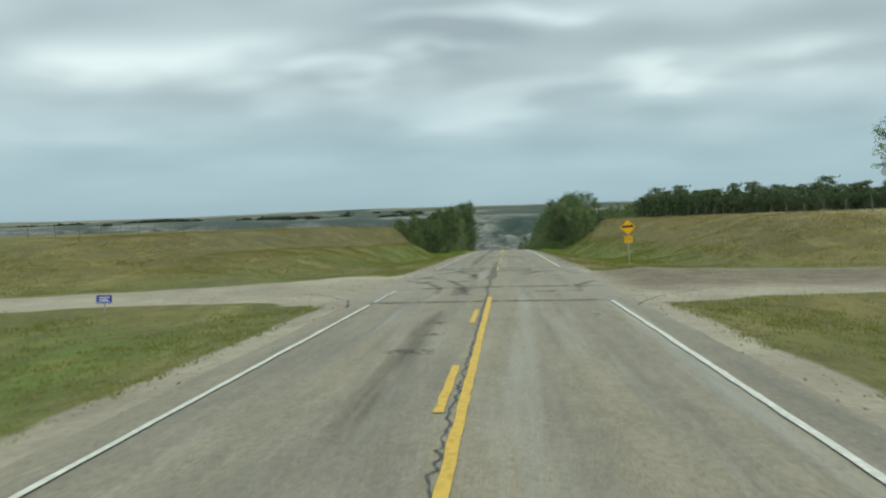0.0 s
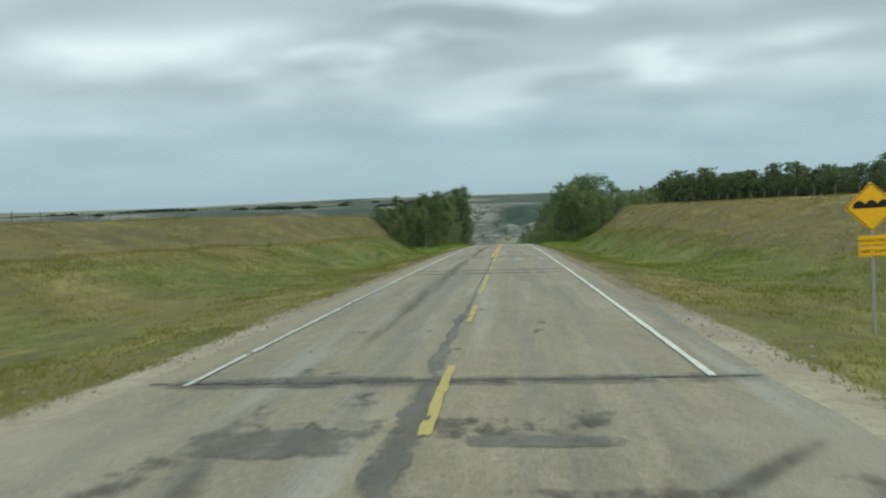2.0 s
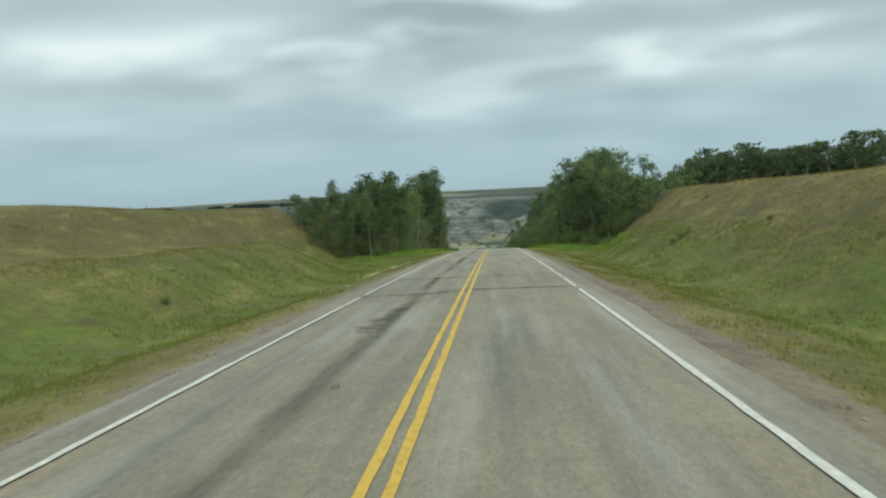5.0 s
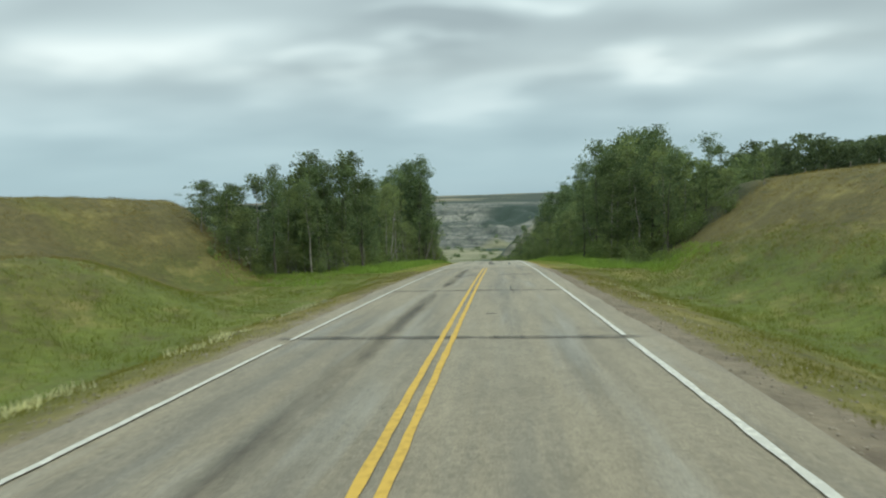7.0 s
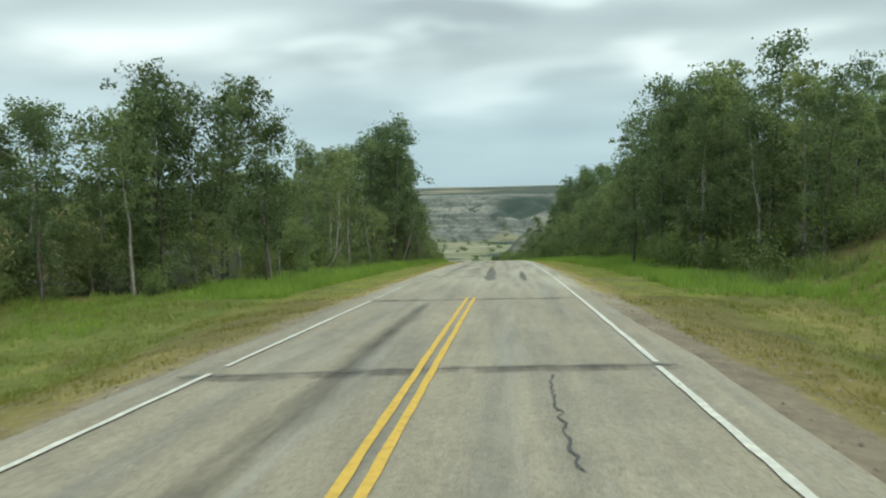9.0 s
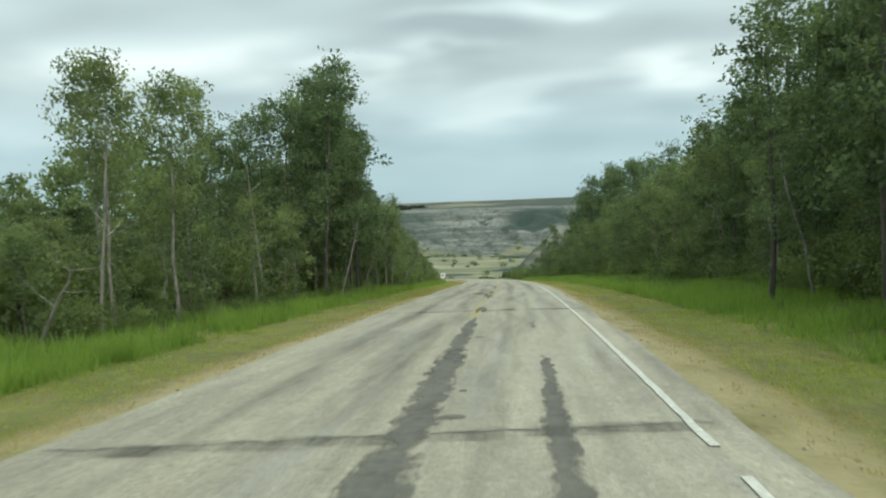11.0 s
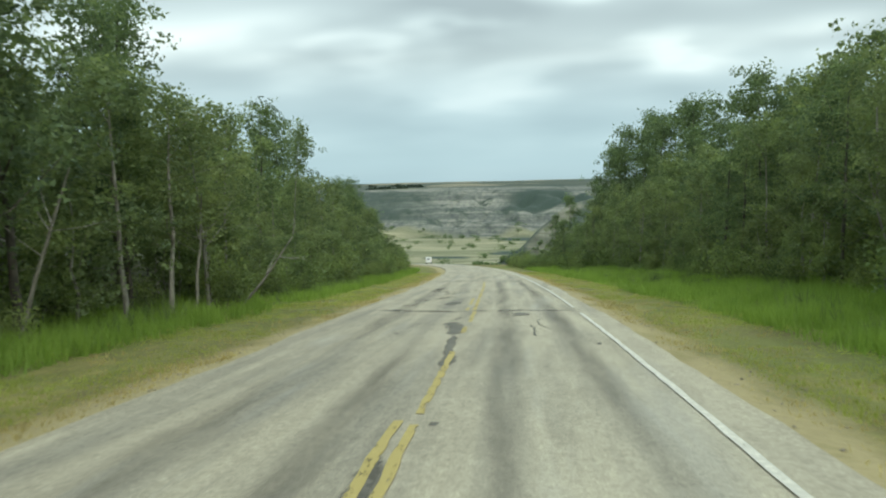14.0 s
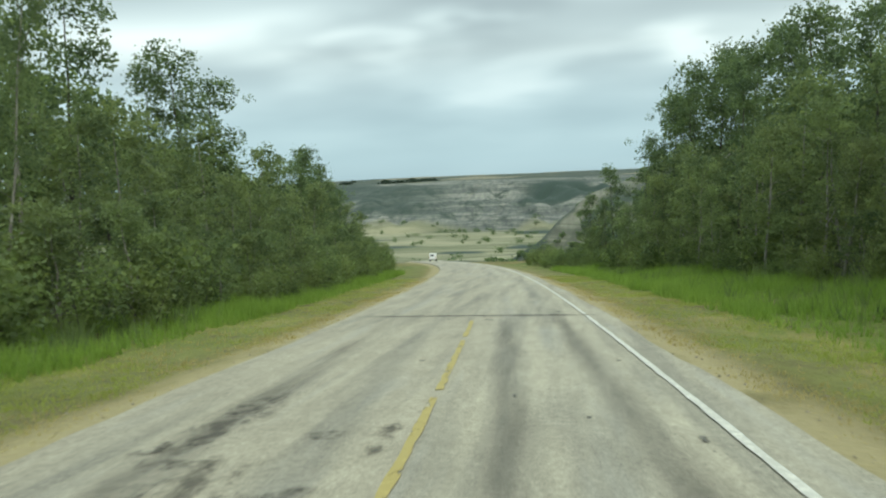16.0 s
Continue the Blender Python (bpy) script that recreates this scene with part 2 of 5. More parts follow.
def asphalt_material():
    m = Mat("worn_asphalt", 0.85)
    x = m.attr("across")
    grain, blot, streak = m.noise(45, 3, 0.7), m.noise(0.5, 5, 0.6), m.noise(0.8, 4, 0.6, (1.6, 0.07, 1))
    col = m.mix(blot, (0.200, 0.167, 0.116), (0.276, 0.233, 0.163))
    col = m.mix(m.math("MULTIPLY", m.attr("bleach"), 0.65), col, m.mix(blot, (0.365, 0.332, 0.250), (0.465, 0.428, 0.325)))
    col = m.mix(m.math("MULTIPLY", m.ramp(streak, 0.46, 0.72), 0.65), col, (0.135, 0.130, 0.112))
    speck = m.noise(11.0, 4, 0.8)
    lumps = m.noise(2.4, 5, 0.7, (1.2, 0.6, 1), (1, 8, 2))
    col = m.mix(0.5, col, m.ramp(lumps, 0.32, 0.68, (0.80, 0.80, 0.79), (1.16, 1.16, 1.16)), "MULTIPLY")
    col = m.mix(0.8, col, m.ramp(speck, 0.3, 0.7, (0.72, 0.72, 0.72), (1.26, 1.26, 1.26)), "MULTIPLY")
    track = m.math("ABSOLUTE", m.math("SUBTRACT", m.math("ABSOLUTE", m.math("SUBTRACT", m.math("ABSOLUTE", x), 1.85)), 0.75))
    worn = m.math("MULTIPLY", m.ramp(track, 0.05, 0.42, (1, 1, 1), (0, 0, 0)), m.ramp(m.noise(0.35, 4, 0.6, (1.5, 0.12, 1), (0, 3, 7)), 0.35, 0.7))
    col = m.mix(m.math("MULTIPLY", worn, 0.45), col, (0.145, 0.140, 0.122))
    col = m.mix(m.math("MULTIPLY", m.ramp(m.noise(0.9, 4, 0.6, (1.2, 0.05, 1), (5, 0, 0)), 0.55, 0.7), 0.5), col, (0.32, 0.31, 0.27))
    fine_streak = m.noise(1.0, 5, 0.65, (2.1, 0.13, 1), (2, 3, 1))
    col = m.mix(0.6, col, m.ramp(fine_streak, 0.30, 0.70, (0.80, 0.80, 0.81), (1.18, 1.18, 1.16)), "MULTIPLY")
    dust = m.math("ADD", m.attr("dust"), m.math("MULTIPLY", m.math("SUBTRACT", m.noise(0.45, 5, 0.65), 0.5), 1.4))
    col = m.mix(m.math("MULTIPLY", m.ramp(dust, 0.35, 0.8), m.ramp(m.attr("dust"), 0.0, 0.15)), col, m.mix(m.noise(1.3, 5, 0.7, (1, 0.6, 1)), (0.175, 0.148, 0.110), (0.315, 0.278, 0.214)))
    col = m.mix(0.7, col, m.ramp(grain, 0.3, 0.7, (0.50, 0.50, 0.50), (1.48, 1.48, 1.48)), "MULTIPLY")
    pits = m.math("MULTIPLY", m.ramp(m.noise(16, 3, 0.6, (1, 1, 1), (4, 4, 4)), 0.60, 0.68), m.ramp(m.noise(0.6, 3, 0.6, (1, 0.5, 1), (2, 9, 0)), 0.40, 0.65))
    col = m.mix(m.math("MULTIPLY", pits, 0.6), col, (0.07, 0.066, 0.056))
    m.colour(col).bump(grain, 0.5, 0.01)
    return m.m


def paint_material(name, col, wear=0.5):
    m = Mat(name, 0.7)
    w = m.ramp(m.noise(9, 5, 0.7), wear - 0.06, wear + 0.08)
    m.colour(m.mix(w, tuple(0.75 * c for c in col), col))
    hole = m.ramp(m.noise(4.0, 6, 0.75, (1.5, 0.6, 1), (3, 1, 0)), wear - 0.25, wear - 0.19)
    m.put(hole, m.b.inputs["Alpha"])
    return m.m


def bark_material(name, a, b):
    m = Mat(name, 0.9)
    n = m.noise(5, 5, 0.6, (1, 1, 0.3))
    m.colour(m.ramp(n, 0.35, 0.65, a, b)).bump(n, 0.5, 0.02)
    return m.m


M_GROUND, M_ASPHALT = ground_material(), asphalt_material()
M_WHITE = paint_material("white_road_paint", (0.63, 0.605, 0.52), 0.54)
M_YELLOW = paint_material("yellow_road_paint", (0.56, 0.35, 0.06), 0.44)
M_WORN_WHITE = paint_material("worn_white_road_paint", (0.54, 0.53, 0.48), 0.65)
M_WORN_YELLOW = paint_material("worn_yellow_road_paint", (0.48, 0.38, 0.13), 0.63)


def grime_material(name, strength):
    m = Mat(name, 0.8)
    m.colour((0.096, 0.086, 0.070))
    m.put(m.math("MULTIPLY", m.math("MULTIPLY", m.ramp(m.noise(1.1, 5, 0.6, (1.5, 0.12, 1)), 0.33, 0.66), strength), m.ramp(m.attr("fade"), 0.0, 0.8)), m.b.inputs["Alpha"])
    return m.m


M_STREAK, M_FAINT = grime_material("wheel_track_grime", 0.62), grime_material("faint_wheel_track_grime", 0.34)
M_STAIN = Mat("dark_road_stain", 0.8)
M_STAIN.colour((0.095, 0.084, 0.066))
torn = M_STAIN.math("ADD", M_STAIN.attr("fade"), M_STAIN.math("MULTIPLY", M_STAIN.math("SUBTRACT", M_STAIN.noise(2.2, 6, 0.75, (1.3, 0.9, 1)), 0.58), 6.0))
M_STAIN.put(M_STAIN.math("MULTIPLY", M_STAIN.math("MULTIPLY", M_STAIN.ramp(torn, 0.0, 1.1), 0.60), M_STAIN.ramp(M_STAIN.attr("fade"), 0.0, 0.5)), M_STAIN.b.inputs["Alpha"])
M_STAIN = M_STAIN.m
M_TAR = Mat("old_tar", 0.7)
M_TAR.colour(M_TAR.mix(M_TAR.ramp(M_TAR.noise(1.3, 5, 0.65, (1.6, 0.35, 1), (6, 2, 0)), 0.35, 0.65), M_TAR.ramp(M_TAR.noise(6, 5, 0.7), 0.3, 0.7, (0.070, 0.066, 0.056), (0.135, 0.125, 0.104)), M_TAR.ramp(M_TAR.noise(6, 5, 0.7), 0.3, 0.7, (0.130, 0.120, 0.098), (0.205, 0.188, 0.150))))
torn = M_TAR.math("ADD", M_TAR.attr("fade"), M_TAR.math("MULTIPLY", M_TAR.math("SUBTRACT", M_TAR.noise(2.6, 6, 0.7, (1, 0.6, 1), (2, 5, 0)), 0.50), 3.0))
M_TAR.put(M_TAR.math("MULTIPLY", M_TAR.math("MULTIPLY", M_TAR.ramp(torn, 0.0, 0.55), 0.76), M_TAR.ramp(M_TAR.attr("fade"), 0.0, 0.12)), M_TAR.b.inputs["Alpha"])
M_TAR = M_TAR.m
M_CRACK = plain("crack_sealant", (0.06, 0.06, 0.056), 0.7, 0, 0.3)
M_BARK_PALE = bark_material("pale_poplar_bark", (0.13, 0.12, 0.10), (0.33, 0.31, 0.265))
M_BARK_DARK = bark_material("dark_bark", (0.05, 0.045, 0.038), (0.12, 0.105, 0.085))
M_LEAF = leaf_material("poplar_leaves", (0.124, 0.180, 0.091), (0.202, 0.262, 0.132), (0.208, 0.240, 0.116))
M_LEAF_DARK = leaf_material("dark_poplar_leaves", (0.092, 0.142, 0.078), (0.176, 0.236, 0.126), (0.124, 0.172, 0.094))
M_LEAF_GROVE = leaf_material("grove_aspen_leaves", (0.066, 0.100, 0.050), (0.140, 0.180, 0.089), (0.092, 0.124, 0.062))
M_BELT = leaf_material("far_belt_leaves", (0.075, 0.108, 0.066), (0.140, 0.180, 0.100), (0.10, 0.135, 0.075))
# far woods: bluish tint of distance haze is mixed into the leaf colour
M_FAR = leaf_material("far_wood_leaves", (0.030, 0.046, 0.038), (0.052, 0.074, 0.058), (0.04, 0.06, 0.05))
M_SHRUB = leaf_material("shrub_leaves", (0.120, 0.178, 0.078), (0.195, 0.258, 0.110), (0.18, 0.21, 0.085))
M_GRASS = leaf_material("roadside_grass_blades", (0.165, 0.170, 0.042), (0.240, 0.225, 0.072), (0.20, 0.195, 0.057), 0.5, ((0.85, 0.85, 0.85), (1.1, 1.1, 1.1)))
M_TALL = leaf_material("lush_grass_blades", (0.172, 0.284, 0.054), (0.266, 0.392, 0.102), (0.230, 0.322, 0.074), 0.5, ((0.85, 0.87, 0.85), (1.12, 1.1, 1.05)))
M_DITCH = leaf_material("ditch_grass_blades", (0.138, 0.168, 0.032), (0.204, 0.222, 0.056), (0.170, 0.190, 0.042), 0.5, ((0.85, 0.86, 0.85), (1.1, 1.1, 1.05)))
M_MOWN = leaf_material("mown_grass_blades", (0.292, 0.352, 0.092), (0.405, 0.440, 0.148), (0.348, 0.388, 0.116), 0.5, ((0.85, 0.86, 0.85), (1.1, 1.1, 1.05)))
M_DRY = leaf_material("dry_grass_blades", (0.185, 0.150, 0.050), (0.29, 0.225, 0.085), (0.20, 0.17, 0.055), 0.5, ((0.85, 0.85, 0.85), (1.1, 1.1, 1.1)))
M_PALE = leaf_material("pale_weed_heads", (0.42, 0.42, 0.28), (0.6, 0.6, 0.42), (0.5, 0.5, 0.35))
M_STONE = plain("loose_stones", (0.25, 0.215, 0.160), 0.9, 0, 0.5, 3.0)
M_SIGN = plain("yellow_sign_sheet", (0.80, 0.42, 0.015), 0.45, 0, 0.08)
M_BLACK = plain("black_sign_film", (0.012, 0.012, 0.012), 0.5)
M_STEEL = plain("galvanised_steel", (0.42, 0.42, 0.40), 0.5, 0.6)
M_BLUE = plain("blue_sign_sheet", (0.03, 0.05, 0.30), 0.45)
M_WHITE_FILM = plain("white_sign_film", (0.75, 0.75, 0.75), 0.5)
M_POST = plain("weathered_fence_wood", (0.17, 0.155, 0.13), 0.9, 0, 0.3)
M_WIRE = plain("fence_wire", (0.2, 0.2, 0.2), 0.5, 0.8)
M_BODY = plain("white_camper_paint", (0.75, 0.75, 0.73), 0.35, 0, 0.03)
M_GLASS = plain("dark_tinted_glass", (0.015, 0.017, 0.02), 0.08)
M_RUBBER = plain("tyre_rubber", (0.02, 0.02, 0.02), 0.8)
M_RED = plain("red_lamp_lens", (0.35, 0.02, 0.015), 0.3)


# ------------------------------------------------ mesh helpers
def mesh_object(name, verts, faces, mat, parent=None, label="", smooth=False):
    me = bpy.data.meshes.new(name)
    me.from_pydata(verts, [], faces)
    me.materials.append(mat)
    if smooth:
        me.polygons.foreach_set("use_smooth", [True] * len(me.polygons))
    me.update()
    ob = new(name, me)
    if parent is not None:
        ob.parent = parent
    return tagged(ob, label) if label else ob


def part(name, bm, mat, parent, label=""):
    me = bpy.data.meshes.new(name)
    bm.to_mesh(me)
    bm.free()
    me.materials.append(mat)
    ob = new(name, me)
    ob.parent = parent
    return tagged(ob, label) if label else ob


def smooth01(a, b, v):
    t = np.clip((np.asarray(v, float) - a) / (b - a), 0, 1)
    return t * t * (3 - 2 * t)


def value_noise(x, y, cell, seed):
    """Smooth noise in -1..1 on arrays."""
    gx, gy = np.asarray(x, float) / cell, np.asarray(y, float) / cell
    ix, iy = np.floor(gx).astype(np.int64), np.floor(gy).astype(np.int64)
    fx, fy = gx - ix, gy - iy
    fx, fy = fx * fx * (3 - 2 * fx), fy * fy * (3 - 2 * fy)

    def h(a, b):
        n = (a * 374761393 + b * 668265263 + seed * 974711) & 0x7FFFFFFF
        n = ((n ^ (n >> 13)) * 1274126177) & 0x7FFFFFFF
        return ((n ^ (n >> 16)) & 0xFFFF) / 32767.5 - 1

    return (h(ix, iy) * (1 - fx) + h(ix + 1, iy) * fx) * (1 - fy) + (h(ix, iy + 1) * (1 - fx) + h(ix + 1, iy + 1) * fx) * fy


# ------------------------------------------------ the lie of the land
def road_z(y):
    y = np.asarray(y, float)
    k = np.clip(y, -80, 275)
    z = -0.032194 * k - 7.6418e-5 * k**2 - 1.11421e-7 * k**3
    return z - 0.0985 * np.maximum(y - 275, 0) + 0.022 * np.maximum(-80 - y, 0)


def road_x(y):
    u = (np.clip(np.asarray(y, float), 150, 460) - 150) / 100
    return 0.844 * u**2 - 1.305 * u**3


def valley_z(x, y):
    """Floor of the valley, badlands and the plain behind it."""
    foot = 1070 + 40 * value_noise(x, y * 0, 140, 5) + 25 * value_noise(x, y * 0, 45, 6)
    z = np.interp(y, [-100, 180, 230, 300, 450, 600, 760, 1000, 1100], [2, -2, -6, -17, -38, -54, -65, -69, -70])
    z = z + 1.5 * value_noise(x, y, 60, 8) * smooth01(500, 700, y)
    rise = np.interp(y - foot, [0, 25, 60, 110, 160, 230, 300], [0, 12, 17, 30, 36, 50, 56])
    gully = np.abs(value_noise(x + 0.35 * y, y * 0.25, 34, 11)) + 0.5 * np.abs(value_noise(x - 0.2 * y, y * 0.3, 15, 12))
    face = smooth01(5, 40, y - foot) * (1 - smooth01(190, 300, y - foot))
    z = z + rise - 13 * face * (0.75 - gully)
    far = 17 * smooth01(1400, 2900, y) - 24 * smooth01(-300, -1900, x) * smooth01(1200, 2400, y)
    return z + far + 5 * value_noise(x, y, 420, 3) * smooth01(1500, 2200, y)


def side_road(u):
    """Middle and half width of the gravel road that crosses, u metres from the main road."""
    a = np.abs(u)
    left, spread = np.asarray(u) < 0, np.exp(-np.maximum(a - 5, 0) / 3.1)
    return np.where(left, 32.7 - 0.28 * np.clip(a - 4, 0, 60), 32.4), np.where(left, 2.7 + 6.6 * spread, 4.7 + 4.6 * spread)


def ground_z(u, y):
    """Height of the ground, u metres to the right of the road's middle."""
    u, y = np.broadcast_arrays(np.asarray(u, float), np.asarray(y, float))
    a, r, right = np.abs(u), road_z(y), u > 0
    x = u + road_x(y)
    deep = np.where(right, 0.25 + 0.85 * smooth01(55, 110, y), 0.35 + 0.95 * smooth01(60, 120, y))
    deep = deep * (1 - smooth01(158, 190, y))
    low = r - 0.14 - 0.12 * smooth01(4.4, 6, a) - deep * smooth01(5.5, 11, a)
    # the prairie on either side, in which the road is cut
    prairie = np.where(right, 2.2 - 0.0222 * y + 0.012 * np.maximum(a - 26, 0), 1.5 - 0.0185 * y - 0.004 * np.maximum(a - 30, 0) - 0.55 * smooth01(136, 168, y))
    flat = road_z(33.0) - 0.2 + 0.0 * y - 0.01 * (y - 33) + np.where(right, 0.3, -0.25)
    prairie = flat + (prairie - flat) * smooth01(38, 62, y)
    wooded = smooth01(194, 240, y) * (1 - smooth01(np.where(right, 40, 56), np.where(right, 56, 76), a))
    prairie = prairie * (1 - wooded) + (r + np.where(right, 3.0 + 0.09 * np.minimum(a, 80), 2.5 + 0.02 * np.minimum(a, 80))) * wooded
    back = np.where(right, 10 * smooth01(195, 212, y) + 16 * smooth01(206, 236, y), 18 * smooth01(181, 206, y) + 45 * smooth01(204, 236, y))
    foot = np.where(right, 13.5 + 3.0 * smooth01(165, 186, y), 14.0 + 5.0 * smooth01(150, 176, y)) + back
    top = np.where(right, 26.0 + 1.2 * smooth01(165, 186, y), 29.0 - 1.0 * smooth01(150, 176, y)) + 1.1 * back
    w = a + 2.0 * value_noise(x, y, 30, 21)
    ledge = smooth01(150, 176, y)
    share = 0.48 * (1 - ledge)
    bench = np.where(right, 0.35 * smooth01(foot - 1.5, foot + 5, w) + 0.65 * smooth01(foot + 2.5, top + 1, w), share * smooth01(foot - 2, foot + 7, w) + (1 - share) * smooth01(foot + 9 - 8.5 * ledge, top + 2, w))
    z = low + (prairie - low) * bench
    slope = 0.10 * np.maximum(a - 11, 0) * smooth01(185, 215, y) * (1 - smooth01(foot, top, a))
    z = z + np.minimum(slope, 4.0)
    z = z + 0.12 * value_noise(x, y, 7, 1) * smooth01(6, 12, a) + 0.05 * value_noise(x, y, 1.7, 2) * smooth01(5, 8, a)
    # the side road
    mid, half = side_road(u)
    side = (1 - smooth01(half + 0.8, half + 4.5, np.abs(y - mid))) * smooth01(5, 8, a)
    z = z * (1 - side) + (road_z(31.5) - 0.18 - 0.006 * (a - 5)) * side
    # far away: valley and spur
    away = np.maximum(smooth01(330, 470, y), smooth01(70, 160, a) * smooth01(385, 480, y))
    away = away * np.where(y < 480, smooth01(7, 40, a), 1.0)
    v = valley_z(x, y)
    spur = np.minimum(-31.6 + 0.74 * (x - 5), np.minimum(-17.0 + 0.3 * (x - 24), -3.0)) - 0.55 * np.abs(y - 525 - 0.25 * x) + 2.5 * value_noise(x, y, 16, 31)
    v = np.maximum(v, np.where(right | (y > 440), spur, -999))
    return z * (1 - away) + v * away


def axis_steps(stops):
    out = []
    for a, b, step in stops:
        out += list(np.arange(a, b - 1e-6, step))
    return np.array(out + [stops[-1][1]])


def build_ground():
    us = axis_steps([(-4500, -1500, 200), (-1500, -600, 45), (-600, -200, 14), (-200, -60, 6), (-60, -20, 1.5), (-20, -3, 0.5), (-3, 3, 1.5), (3, 20, 0.5), (20, 60, 1.5), (60, 200, 6), (200, 600, 14), (600, 1500, 45), (1500, 4500, 200)])
    ys = axis_steps([(-90, -10, 5), (-10, 380, 1.25), (380, 620, 3), (620, 1000, 10), (1000, 1420, 4), (1420, 2000, 20), (2000, 3000, 50), (3000, 4700, 120)])
    U, Y = np.meshgrid(us, ys)
    X, Z = U + road_x(Y), ground_z(U, Y)
    nx, ny = len(us), len(ys)
    i = np.arange(nx * ny).reshape(ny, nx)
    quads = np.stack([i[:-1, :-1], i[:-1, 1:], i[1:, 1:], i[1:, :-1]], -1).reshape(-1, 4)
    me = bpy.data.meshes.new("ground")
    me.from_pydata(np.stack([X, Y, Z], -1).reshape(-1, 3), [], quads)
    me.polygons.foreach_set("use_smooth", [True] * len(quads))
    me.materials.append(M_GROUND)
    A = np.abs(U)
    mid, half = side_road(U)
    side = 1 - smooth01(half - 0.7, half + 0.9, np.abs(Y - mid))
    shoulder = (1 - smooth01(4.9 - 0.2 * smooth01(50, 70, Y), 6.4 - 0.2 * smooth01(45, 60, Y), A)) * (1 - 0.38 * (U < 0) * smooth01(55, 90, Y)) * (Y < 480)
    shoulder = shoulder * (1 - 0.9 * smooth01(178, 190, Y))
    gravel = np.maximum(shoulder, side * (A < 300))
    stubble = 0.8 * (U > 0) * smooth01(27.5, 30, A) * (1 - smooth01(42, 50, A)) * smooth01(46, 60, Y) * (1 - smooth01(195, 205, Y))
    straw = smooth01(4.0, 4.3, A) * (1 - smooth01(5.0 + 0.1 * smooth01(182, 192, Y), 5.9 + 0.3 * smooth01(182, 192, Y), A)) * (0.25 + 0.75 * smooth01(165, 190, Y)) * (Y > 55) * (Y < 480)
    soil = np.maximum(0.9 * smooth01(4.3, 6.5, U) * smooth01(28, 32, Y) * side, (0.6 + 0.2 * (U > 0)) * smooth01(45, 60, Y) * (1 - smooth01(170, 185, Y)))
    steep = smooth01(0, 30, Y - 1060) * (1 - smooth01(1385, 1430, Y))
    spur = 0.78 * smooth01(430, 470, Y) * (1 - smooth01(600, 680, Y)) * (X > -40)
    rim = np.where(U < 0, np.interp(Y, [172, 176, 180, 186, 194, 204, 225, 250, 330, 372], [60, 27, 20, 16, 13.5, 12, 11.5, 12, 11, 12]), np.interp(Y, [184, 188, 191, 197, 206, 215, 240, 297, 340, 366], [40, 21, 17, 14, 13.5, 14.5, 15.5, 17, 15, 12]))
    # mask of the darker ground colour among the trees
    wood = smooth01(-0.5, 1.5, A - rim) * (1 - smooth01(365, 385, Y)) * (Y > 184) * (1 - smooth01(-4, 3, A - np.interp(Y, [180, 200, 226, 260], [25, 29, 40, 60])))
    lush = smooth01(7.5, 9.5, A) * (1 - smooth01(15, 21, A)) * smooth01(48, 110, Y) * (Y < 400) * (0.85 + 0.15 * smooth01(170, 200, Y))
    lush = np.maximum(lush, smooth01(-5.5, -8, U) * (1 - smooth01(14, 22, A)) * (1 - smooth01(15, 24, Y)))
    crease = A + 2.5 * value_noise(X, Y * 0.5, 9, 51) + 1.2 * value_noise(X, Y, 3.5, 52)
    dry = np.where(U > 0, 0.85 * smooth01(15, 20, crease), 0.35 * smooth01(19, 25, crease)) * (Y < 300) + (1 - 0.7 * smooth01(178, 192, Y)) * ((1 - smooth01(5.4, 6.8, A)) * 0.38 + 0.16 * (1 - smooth01(8, 11, A))) * (Y > 50) * (Y < 480)
    brown = np.where(U > 0, 0.9 * smooth01(14.5, 18.5, crease) * (1 - smooth01(23, 27, crease)), smooth01(20, 24, crease) * (1 - smooth01(34, 42, A))) * smooth01(45, 60, Y) * (Y < 300)
    lush = np.maximum(lush, 0.8 * smooth01(5.5, 6.8, A) * (1 - smooth01(14, 19, A)) * smooth01(178, 192, Y) * (Y < 400))
    bands = np.maximum(smooth01(0.1, 0.4, value_noise(X, Y * 1.6, 260, 41)) * smooth01(1380, 1480, Y), 0.7 * smooth01(1395, 1420, Y) * (1 - smooth01(1460, 1560, Y)) * smooth01(-0.2, 0.2, value_noise(X, Y, 150, 47)))
    slope_wood = smooth01(1150, 1190, Y) * (1 - smooth01(1310, 1350, Y)) * smooth01(-40, 0, X - 0.05 * (Y - 1150)) * (1 - smooth01(260, 330, X))
    bands = np.maximum(bands, slope_wood * smooth01(-0.5, 0.1, value_noise(X, Y, 45, 44)))
    bands = np.maximum(bands, 0.8 * smooth01(-60, -180, X) * smooth01(1040, 1120, Y) * (1 - smooth01(1420, 1520, Y)) * smooth01(-0.35, 0.1, value_noise(X, Y, 90, 46)))
    brush = smooth01(0.2, 0.45, value_noise(X * 0.6, Y, 34, 42)) * smooth01(640, 700, Y) * (1 - smooth01(1040, 1075, Y))
    dry = np.maximum(dry, 0.75 * smooth01(600, 680, Y) * (1 - smooth01(1040, 1080, Y)))
    brush = np.maximum(brush, 0.85 * smooth01(-0.45, 0.05, value_noise(X, Y, 6, 48)) * smooth01(450, 480, Y) * (1 - smooth01(590, 640, Y)))
